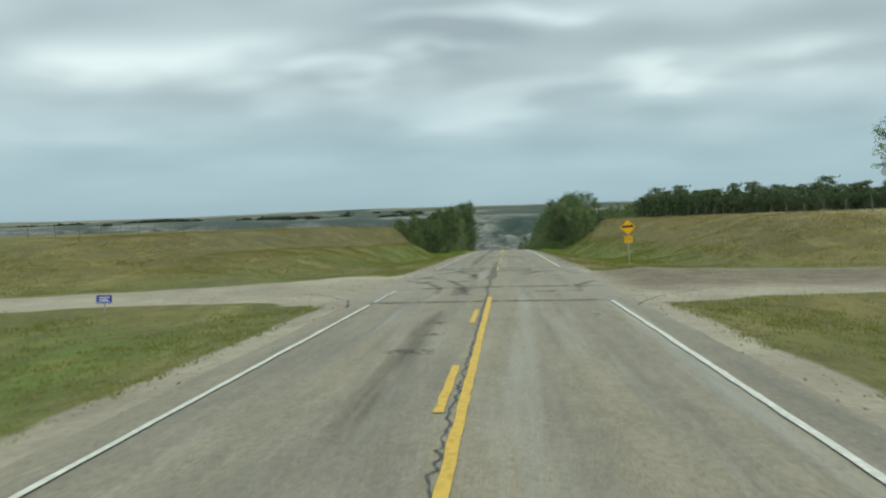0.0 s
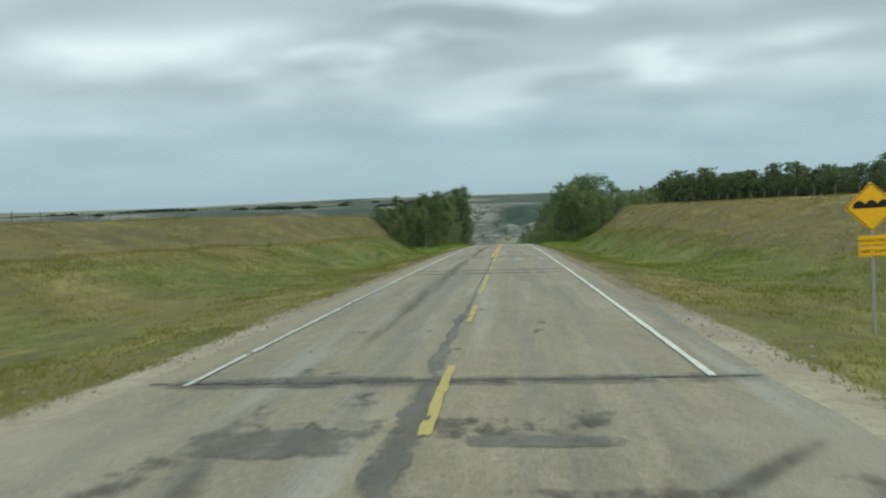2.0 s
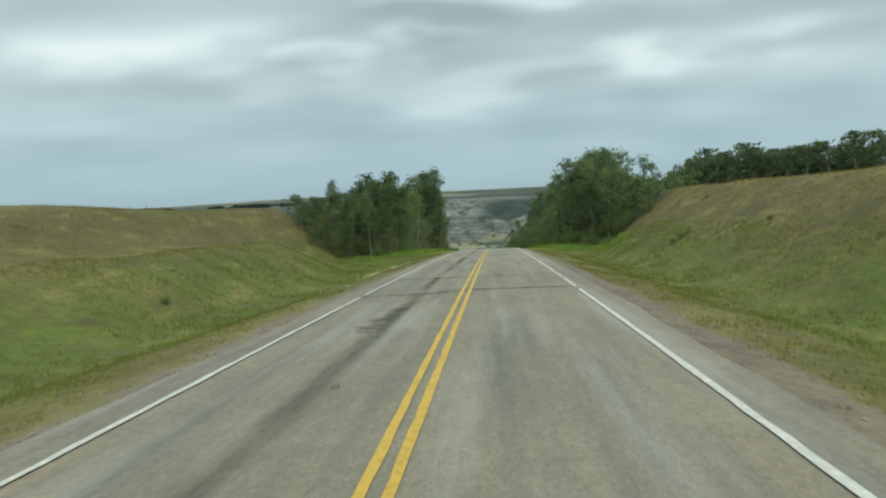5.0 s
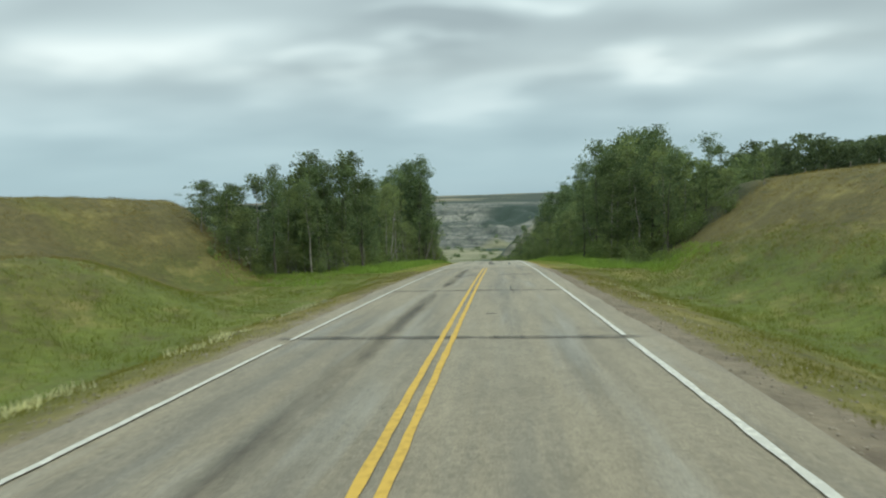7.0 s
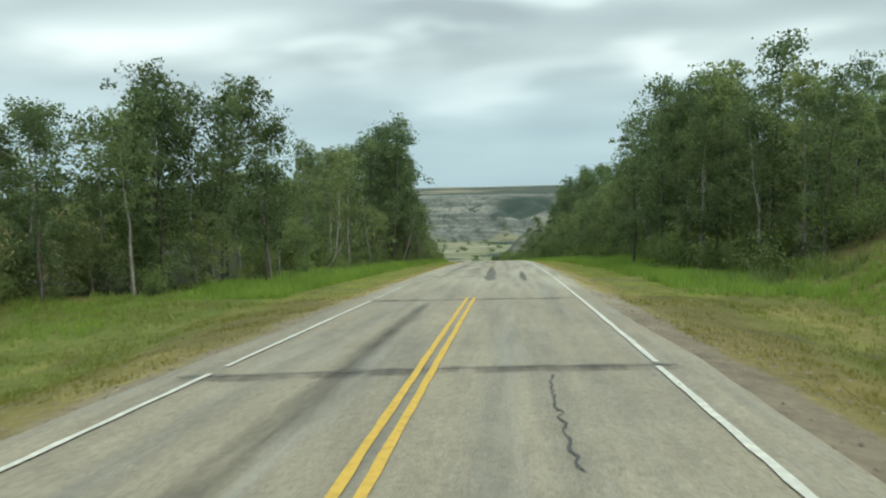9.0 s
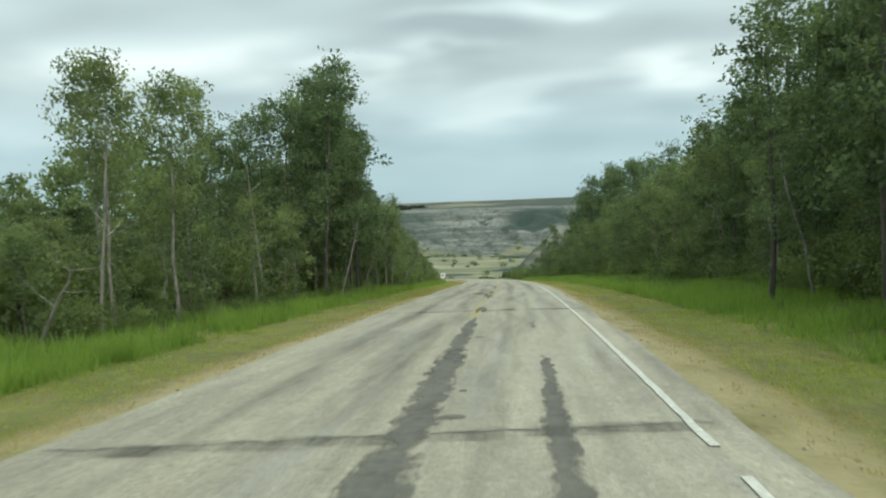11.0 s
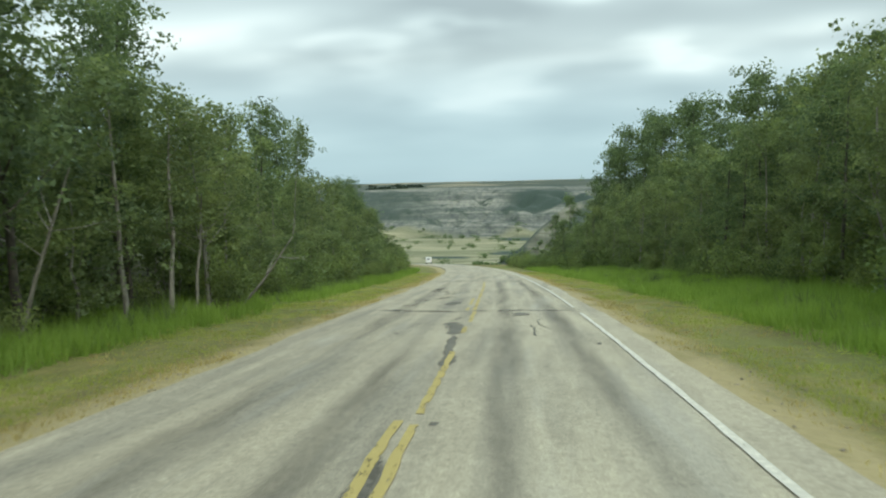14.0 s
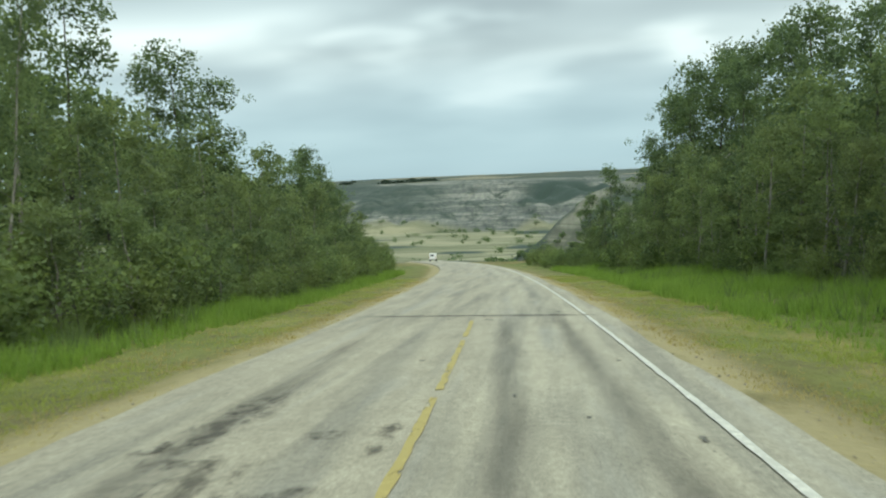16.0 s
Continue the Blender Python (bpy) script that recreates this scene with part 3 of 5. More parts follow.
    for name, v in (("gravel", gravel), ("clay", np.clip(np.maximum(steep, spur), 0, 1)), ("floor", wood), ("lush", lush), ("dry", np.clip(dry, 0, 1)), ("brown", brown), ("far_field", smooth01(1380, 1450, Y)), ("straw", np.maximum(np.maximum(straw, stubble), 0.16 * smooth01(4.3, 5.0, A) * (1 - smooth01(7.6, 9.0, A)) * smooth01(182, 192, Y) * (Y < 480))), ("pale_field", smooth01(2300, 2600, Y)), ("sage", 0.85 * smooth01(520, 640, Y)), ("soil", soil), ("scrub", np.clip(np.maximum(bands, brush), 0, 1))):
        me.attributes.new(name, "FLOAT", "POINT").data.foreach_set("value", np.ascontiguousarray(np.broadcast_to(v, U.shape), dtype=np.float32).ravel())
    me.update()
    return tagged(new("ground", me), "rolling prairie grass cut by a road, falling to badlands", "ground", kind="structure")


ground = build_ground()


# ------------------------------------------------ the road
def strip(name, y0, y1, u0, u1, lift, mat, parent=None, step=2.0, ragged=0.0, thick=0.0, seed=0, label=""):
    """A band of the road between two distances, from u0 to u1 across."""
    ys = np.linspace(y0, y1, max(2, int(abs(y1 - y0) / step) + 1))
    rnd = np.random.RandomState(seed)
    a = u0 + ragged * rnd.uniform(-1, 1, len(ys))
    b = u1 + ragged * rnd.uniform(-1, 1, len(ys))
    v, f = [], []
    for k, y in enumerate(ys):
        x, z = float(road_x(y)), float(road_z(y)) + lift
        v += [(x + a[k], y, z), (x + b[k], y, z)]
        if k:
            f.append((2 * k - 2, 2 * k - 1, 2 * k + 1, 2 * k))
    if thick:
        n = len(v)
        v += [(x, y, z - thick) for x, y, z in v]
        for k in range(1, len(ys)):
            f.append((2 * k - 2, 2 * k, n + 2 * k, n + 2 * k - 2))
            f.append((2 * k + 1, 2 * k - 1, n + 2 * k - 1, n + 2 * k + 1))
    return mesh_object(name, v, f, mat, parent, label)


def build_road():
    us = np.array([-4.35, -3.6, -2.4, -1.2, 0, 1.2, 2.4, 3.6, 4.35])
    ys = axis_steps([(-80, 0, 4), (0, 300, 1.0), (300, 470, 2.0)])
    rnd = np.random.RandomState(4)
    v, f, across, dust, bleach = [], [], [], [], []
    for k, y in enumerate(ys):
        for j, u in enumerate(us):
            e = 0.10 * float(value_noise(u * 9, y, 5.0, 90)) + 0.03 * rnd.uniform(-1, 1) if j in (0, 8) else 0
            v.append((float(road_x(y)) + u + e, y, float(road_z(y)) + 0.012 * (1 - abs(u) / 4)))
            across.append(u), bleach.append(float(max(smooth01(172, 190, y), 0.3 * smooth01(115, 145, y))) * (1.08 if u > 0.2 else 0.84))
            dust.append(float(max(0.42 * smooth01(3.7, 4.5, abs(u)), (0.36 + 0.62 * smooth01(1.6, 4.3, abs(u))) * (1 - smooth01(6, 12, abs(y - 32))))))
        if k:
            for j in range(8):
                p = (k - 1) * 9 + j
                f.append((p, p + 1, p + 10, p + 9))
    n = len(v)
    for j in (0, 8):
        for k in range(len(ys)):
            x, y, z = v[k * 9 + j]
            v.append((x + (0.1 if j else -0.1), y, z - 0.25))
            across.append(0), dust.append(1.0), bleach.append(0.0)
        base = n if j == 0 else n + len(ys)
        for k in range(1, len(ys)):
            q = (k - 1) * 9 + j
            f.append((q, q + 9, base + k, base + k - 1) if j == 0 else (q + 9, q, base + k - 1, base + k))
    road = mesh_object("road", v, f, M_ASPHALT)
    for name, val in (("across", across), ("dust", dust), ("bleach", bleach)):
        road.data.attributes.new(name, "FLOAT", "POINT").data.foreach_set("value", val)
    return tagged(road, "worn grey asphalt road with patches and faded lines", "road", kind="structure")


road = build_road()
P_TAR, P_EDGE, P_MID = 0.017, 0.021, 0.025


def patch(u0, u1, y0, y1, seed, mat, name="tar_patch", ragged=0.12, skew=0.0, u2=None, u3=None):
    """A ragged patch of tar; u2 and u3 are its sides at the far end."""
    rnd = np.random.RandomState(seed)
    n = max(10, int((y1 - y0) / 0.12))
    v, f, fade = [], [], []
    wide = [np.interp(np.arange(n + 1) * (y1 - y0) / n, np.arange(0, y1 - y0 + 2.6, 1.3), rnd.uniform(-1, 1, len(np.arange(0, y1 - y0 + 2.6, 1.3)))) for e in range(2)]
    slow = [np.interp(np.arange(n + 1), np.arange(0, n + 8, 4), rnd.uniform(-1, 1, len(np.arange(0, n + 8, 4)))) for e in range(2)]
    for k in range(n + 1):
        t = k / n
        y = y0 + (y1 - y0) * t
        shut = math.sqrt(min(1, 5 * t, 5 * (1 - t))) * 0.95 + 0.05
        a, b = u0 + ((u2 if u2 is not None else u0) - u0) * t, u1 + ((u3 if u3 is not None else u1) - u1) * t
        mid, half = (a + b) / 2 + skew * t, (b - a) / 2 * shut
        side = [mid + (2 * e - 1) * half + shut * ragged * (0.55 * wide[e][k] + 0.35 * slow[e][k] + 0.12 * rnd.uniform(-1, 1)) for e in (0, 1)]
        for u in (side[0], (side[0] + side[1]) / 2, side[1]):
            v.append((float(road_x(y)) + u, y, float(road_z(y)) + P_TAR + 0.0002 * (seed % 9)))
        ends = min(1, 5 * t, 5 * (1 - t)) if y1 - y0 < 3 else min(1, 8 * t, 8 * (1 - t))
        fade += [0, ends, 0]
        if k:
            q = 3 * k
            f += [(q - 3, q - 2, q + 1, q), (q - 2, q - 1, q + 2, q + 1)]
    ob = mesh_object(name, v, f, mat, road)
    ob.data.attributes.new("fade", "FLOAT", "POINT").data.foreach_set("value", fade)
    return ob


def crack(points, width, seed, mat=None, step=0.16):
    """A crooked sealed crack through (u, y) points."""
    rnd = np.random.RandomState(seed)
    v, f = [], []
    for (ua, ya), (ub, yb) in zip(points, points[1:]):
        n = max(2, int(math.hypot(ub - ua, yb - ya) / step))
        for k in range(n + 1):
            t = k / n
            u, y = ua + (ub - ua) * t + 0.03 * rnd.normal(), ya + (yb - ya) * t + 0.03 * rnd.normal()
            w = 0.8 * width * rnd.uniform(0.2, 1.0)
            dx, dy = (yb - ya), -(ub - ua)
            q = math.hypot(dx, dy)
            for e in (-0.5, 0.5):
                v.append((float(road_x(y)) + u + e * w * dx / q, y + e * w * dy / q, float(road_z(y + e * w * dy / q)) + P_TAR + 0.002))
            if k:
                m = len(v)
                f.append((m - 4, m - 3, m - 1, m - 2))
    return mesh_object("crack", v, f, mat or M_CRACK, road)


for a, b in ((-60, 21.5), (60.5, 109.2), (109.9, 133.6), (134.3, 163.3), (164, 177)):
    strip("edge_line", a, b, -3.68, -3.585, P_EDGE, M_WHITE, road, 0.5, 0.012, seed=int(a) + 90)
for a, b in ((22.2, 26.8), (42.5, 60.5), (178, 184), (228.3, 230.6)):
    strip("edge_line", a, b, -3.68, -3.58, P_EDGE, M_WORN_WHITE, road, 0.5, 0.015, seed=int(a))
for a, b in ((-60, 21.8), (42.9, 109.6), (110.6, 115.0), (115.6, 119.1), (119.8, 133.7), (134.3, 164), (164.4, 192.9), (194, 216.2), (216.6, 255.5), (258.2, 287.2), (287.8, 460)):
    shift = 0.07 if b < 170 else 0.025
    strip("edge_line", a, b, 3.58 - shift, 3.695 - shift, P_EDGE, M_WHITE, road, 0.5, 0.012, seed=int(a) + 90)
strip("solid_yellow_line", -60, 23.5, -0.13, 0.0, P_MID, M_YELLOW, road, 0.4, 0.012, seed=3)
for a, b in ((-0.6, 2.4), (8.4, 11.4), (16.8, 19.6)):
    strip("yellow_dash", a, b, -0.40, -0.27, P_MID, M_YELLOW, road, 0.4, 0.015, seed=5)
for a, b in ((40.1, 43.8), (48.6, 52.0), (55.0, 63.6), (67.6, 70.7), (75.5, 80.0)):
    strip("yellow_dash", a, b, -0.10, 0.03, P_MID, M_WORN_YELLOW, road, 0.4, 0.02, seed=int(a))
strip("solid_yellow_line", 83, 178, -0.12, -0.005, P_MID, M_YELLOW, road, 0.5, 0.01, seed=8)
strip("solid_yellow_line", 83, 178, -0.365, -0.25, P_MID, M_YELLOW, road, 0.5, 0.01, seed=9)
for a, b, c in ((212.5, 216.4, -0.32), (217.0, 223.5, -0.34), (212.8, 216.0, -0.08), (221.8, 223.4, -0.34), (225.7, 228.4, -0.06), (225.7, 228.4, -0.30), (231.0, 233.6, -0.05), (231.5, 233.6, -0.29), (236.6, 239.6, -0.02), (236.9, 239.8, -0.26), (240.2, 246.0, -0.03), (249.5, 251.0, -0.03), (252.4, 256.4, 0.02), (256.9, 263.4, -0.02), (263.9, 269.0, -0.03), (269.6, 274.2, -0.02), (274.8, 281.0, 0.0), (281.8, 286.0, 0.0), (259.6, 264.0, -0.28), (256.8, 258.2, -0.28)):
    strip("yellow_line_remnant", a, b, c - 0.06, c + 0.06, P_MID, M_WORN_YELLOW, road, 0.4, 0.02, seed=int(a * 3))

for k, (u0, u1, y0, y1, u2, u3) in enumerate((
    (-0.30, -0.18, 26.0, 32.6, -0.32, -0.16), (-0.46, -0.02, 32.2, 37.2, -0.42, 0.06), (-0.44, 0.0, 36.4, 43.4, -0.42, -0.04), (-0.44, -0.10, 43.0, 50.5, -0.40, -0.15), (-3.2, -0.3, 42.55, 43.1, -3.2, -0.3), (-2.5, -0.6, 39.3, 40.4, -2.3, -0.5), (0.2, 2.2, 39.7, 40.15, 0.3, 2.0),
    (-0.15, 0.58, 189.0, 203.5, -0.36, 0.36), (-0.36, 0.40, 198.0, 213.0, -0.27, 0.05), (1.80, 2.22, 189.0, 202.0, 1.82, 2.16),
    (-0.45, 0.20, 214.8, 219.0, -0.36, 0.1), (-0.38, 0.13, 226.0, 232.6, -0.66, 0.02), (-0.72, -0.02, 231.9, 238.4, -0.22, -0.1), (-0.95, -0.45, 232.6, 235.2, -1.85, -1.15), (-1.15, -0.45, 231.9, 233.3, -0.9, -0.4), (-1.3, -0.5, 233.2, 234.4, -1.2, -0.4),
    (-0.20, 0.14, 243.5, 249.0, -0.4, -0.05), (-0.5, 0.0, 249.0, 252.5, -0.85, -0.1), (1.18, 2.0, 254.6, 255.9, 1.3, 1.9),
    (-3.1, -2.8, 256.5, 257.4, -3.0, -2.7), (-1.5, -0.7, 259.6, 261.5, -1.2, -0.6), 
    (-0.4, 0.05, 236.4, 238.3, -0.4, 0.0), (-1.4, -1.15, 33.4, 34.6, -1.3, -1.0), 
    (1.3, 1.45, 47.0, 47.6, 1.35, 1.5), (1.5, 1.6, 48.3, 48.8, 1.5, 1.62))):
    patch(u0, u1, y0, y1, 10 + k, M_TAR, u2=u2, u3=u3)
# darker, older wheel track in the left lane
for a, b, c in ((6, 20, -1.25), (24, 28, -1.25), (44, 82, -1.75), (82, 120, -1.72), (120, 150, -1.6), (150, 178, -1.5)):
    patch(c - 0.36, c + 0.30, a, b, int(a) + 120, M_STREAK, "wheel_track_stain", 0.08)
for a, b, c in ((190, 232, 1.15), (232, 290, 1.1), (190, 250, -1.0), (190, 290, -2.6), (236, 292, 2.7)):
    patch(c - 0.42, c + 0.40, a, b, int(a) + 320, M_FAINT, "wheel_track_stain", 0.1)
for k, (pts, w) in enumerate((
    (((-4.0, 22.0), (0, 22.1), (3.6, 22.0)), 0.06), (((-3.4, 27.5), (0.2, 28.0), (4.0, 27.6)), 0.06), (((-4.2, 42.6), (-0.3, 42.7), (4.2, 42.9)), 0.13),
    (((-0.2, 38.4), (2.4, 38.0)), 0.14), (((-4.0, 65.0), (0, 65.2), (3.2, 65.0)), 0.06), (((-4.2, 67.2), (-0.5, 67.4), (3.9, 67.5)), 0.10),
    (((-3.5, 83.1), (2.8, 83.4)), 0.07), (((-4.2, 109.4), (-2, 109.7), (-0.4, 110.8), (3.6, 110.9)), 0.11), (((-4.1, 117.3), (-0.2, 117.9), (2.6, 118.3), (3.6, 118.2)), 0.10),
    (((-4.1, 134.6), (-0.2, 134.3), (3.9, 134.0)), 0.12), (((-4.0, 149.6), (0, 149.2), (3.8, 148.3)), 0.08), (((-4.1, 163.0), (0, 163.8), (3.9, 164.2)), 0.09), (((-4.0, 177.0), (3.8, 177.8)), 0.08),
    (((-4.1, 193.8), (-0.2, 194.5), (3.9, 195.2)), 0.06), (((-4.1, 215.6), (0.5, 216.4), (4.2, 216.3)), 0.07), (((0.0, 223.1), (2.5, 223.3)), 0.06), (((0.1, 224.7), (1.9, 225.4)), 0.05),
    (((1.95, 208.0), (1.85, 209.2), (2.0, 210.5)), 0.10), (((1.9, 223.3), (1.85, 224.4)), 0.07), (((1.83, 248.9), (1.8, 251.5)), 0.07), (((1.55, 147.0), (1.42, 150.0), (1.48, 152.4)), 0.06), (((1.82, 158.6), (1.74, 161.0), (1.8, 163.4)), 0.06),
    (((-4.0, 257.0), (-1.5, 256.3), (1.0, 256.9), (3.7, 256.6)), 0.06), (((0.4, 260.8), (0.5, 263.0), (0.35, 266.0)), 0.04), (((0.9, 261.0), (1.2, 262.4), (1.0, 263.6), (1.5, 264.4)), 0.042), (((1.0, 263.6), (1.9, 264.0)), 0.05), (((0.7, 259.6), (0.95, 261.2), (0.75, 262.6), (1.05, 263.8)), 0.05), (((0.35, 259.2), (0.6, 260.4), (0.4, 261.6)), 0.045), (((1.25, 259.0), (1.05, 260.2), (1.35, 261.0)), 0.045), (((0.5, 263.0), (1.0, 263.6)), 0.04), (((2.3, 250.6), (2.0, 251.8), (2.1, 253.2)), 0.06), (((-3.6, 251.2), (-2.2, 251.9), (-0.9, 251.7)), 0.06), (((1.8, 264.5), (1.85, 266.0)), 0.05),
    (((1.5, 259.9), (2.9, 259.8)), 0.03), (((-4.1, 288.0), (3.9, 287.5)), 0.08), (((-4.2, 20.8), (-4.6, 23.0), (-6.2, 25.4), (-10.5, 26.2)), 0.10), (((4.1, 20.5), (5.1, 22.8), (6.9, 25.2), (9.0, 26.6)), 0.12))):
    crack(pts, w, 400 + k)
    if pts[-1][0] - pts[0][0] > 5:
        # grime gathered along a joint right across the road
        for q in range(6):
            u = pts[0][0] + 0.3 + (pts[-1][0] - pts[0][0] - 0.6) * q / 6
            y = float(np.interp(u, [p[0] for p in pts], [p[1] for p in pts]))
            patch(u - 0.3, u + 1.7, y - 0.30 - 0.04 * (k % 4), y + 0.32, 700 + 7 * k + q, M_STREAK, "joint_stain", 0.10)
crack(((-0.2, -2), (-0.17, 12), (-0.2, 27)), 0.07, 455, None, 0.12)
crack(((-0.2, 50), (-0.18, 82)), 0.05, 456, None, 0.12)
for k, pts in enumerate((((-1.0, 25.5), (-1.3, 29), (-2.4, 33), (-4.2, 35.5)), ((-1.9, 25.0), (-2.1, 28), (-3.0, 31), (-4.2, 32.6)), ((-0.9, 33), (-1.2, 36.5), (-2.2, 39.5)), ((2.9, 25), (3.2, 28.5), (4.2, 30.5)), ((1.3, 36), (2.2, 38.6), (4.0, 39.8)))):
    for (ua, ya), (ub, yb) in zip(pts, pts[1:]):
        patch(ua - 0.22, ua + 0.22, ya - 0.4, yb + 0.4, 460 + 7 * k + int(ya), M_STREAK, "tyre_mark", 0.05, u2=ub - 0.22, u3=ub + 0.22)
for k, (a, b, y) in enumerate(((-2.2, -0.7, 39.8), (-1.4, -0.5, 41.2), (0.2, 1.3, 40.0), (1.2, 2.2, 40.3), (-2.6, -1.4, 43.0), (-2.9, -1.8, 262.0), (-2.2, -1.0, 267.0), (-3.3, -2.2, 259.0), (-1.9, -0.8, 264.5))):
    patch(a, b, y, y + 0.9, 480 + k, M_STAIN, "dark_stain", 0.12)
for k, (u0, u1, y0, y1, u2, u3) in enumerate(((-4.4, -3.2, 32.5, 36.0, -3.6, -2.6), (-3.6, -2.7, 36.0, 42.0, -2.2, -1.6), (-3.9, -2.6, 29.5, 32.4, -3.2, -2.2), (-2.2, -1.2, 30.6, 32.0, -1.7, -0.9), (-1.5, -0.9, 33.3, 38.0, -1.3, -0.7), (3.2, 4.3, 35.6, 37.2, 3.4, 4.3), (3.0, 4.3, 37.6, 39.2, 3.2, 4.3), (2.2, 3.0, 34.0, 35.0, 2.4, 3.2), (1.85, 2.15, 31.2, 31.8, 1.9, 2.2), (1.6, 1.8, 30.7, 31.2, 1.6, 1.8), (-2.6, 2.4, 39.9, 40.9, -2.4, 2.6), (-2.0, -0.4, 12.4, 13.2, -1.9, -0.5), (-1.7, -0.7, 14.6, 15.2, -1.6, -0.6), (-1.5, -0.8, 16.6, 17.2, -1.4, -0.8), (-1.3, -0.6, 24.0, 28.0, -1.3, -0.7), (-2.6, -1.4, 100.0, 106.0, -2.3, -1.2), (0.2, 3.6, 38.3, 38.7, 0.4, 3.5), (-4.2, 3.6, 42.5, 42.9, -4.2, 3.4), (1.3, 2.4, 37.5, 38.3, 1.4, 2.3), (-3.0, 0.0, 28.6, 29.3, -2.8, 0.2), (0.6, 3.6, 25.2, 25.9, 0.8, 3.8), (-2.3, -1.3, 263.0, 266.0, -2.0, -1.0), (-3.3, -2.0, 270.2, 275.4, -2.6, -2.1), (-2.9, -1.0, 269.0, 271.4, -2.7, -1.3), (-3.2, -2.6, 271.0, 271.8, -3.0, -2.5), (-1.6, -0.6, 271.7, 272.3, -1.4, -0.7), (-2.8, -1.2, 267.0, 269.4, -1.6, -0.4), (-0.55, -0.2, 270.8, 273.0, -0.5, -0.1), (-1.5, -0.4, 269.2, 270.2, -1.2, -0.4), (-0.7, -0.3, 252.6, 254.4, -0.6, -0.2))):
    patch(u0, u1, y0, y1, 620 + k, M_STAIN, "dark_stain", 0.16, u2=u2, u3=u3)
rnd = np.random.RandomState(77)
for k in range(110):
    u, y = rnd.uniform(-3.4, 3.4), rnd.choice([rnd.uniform(44, 110), rnd.uniform(0, 180), rnd.uniform(185, 290)])
    patch(u, u + rnd.uniform(0.05, 0.16) * rnd.choice([1, 1, 1, 2.5]), y, y + rnd.uniform(0.12, 0.4), 500 + k, M_TAR, "pothole_repair", 0.07)


# ------------------------------------------------ trees
def tube(path, radii, sides=6):
    v, f = [], []
    for k, (p, r) in enumerate(zip(path, radii)):
        for s in range(sides):
            t = 2 * math.pi * s / sides
            v.append((p[0] + r * math.cos(t), p[1] + r * math.sin(t), p[2]))
        if k:
            for s in range(sides):
                a, b = (k - 1) * sides + s, (k - 1) * sides + (s + 1) % sides
                f.append((a, b, b + sides, a + sides))
    return v, f


def leaves(centres, sizes, rnd, lean=0.6):
    """One small bent leaf spray for each centre."""
    n = len(centres)
    d = rnd.normal(size=(n, 3))
    d /= np.linalg.norm(d, axis=1)[:, None]
    e = np.cross(d, rnd.normal(size=(n, 3)))
    e /= np.linalg.norm(e, axis=1)[:, None]
    s = sizes[:, None]
    pts = np.stack([centres - e * s * 0.6, centres + e * s * 0.6, centres + d * s * 1.5], 1).reshape(-1, 3)
    return pts, np.arange(3 * n).reshape(-1, 3)


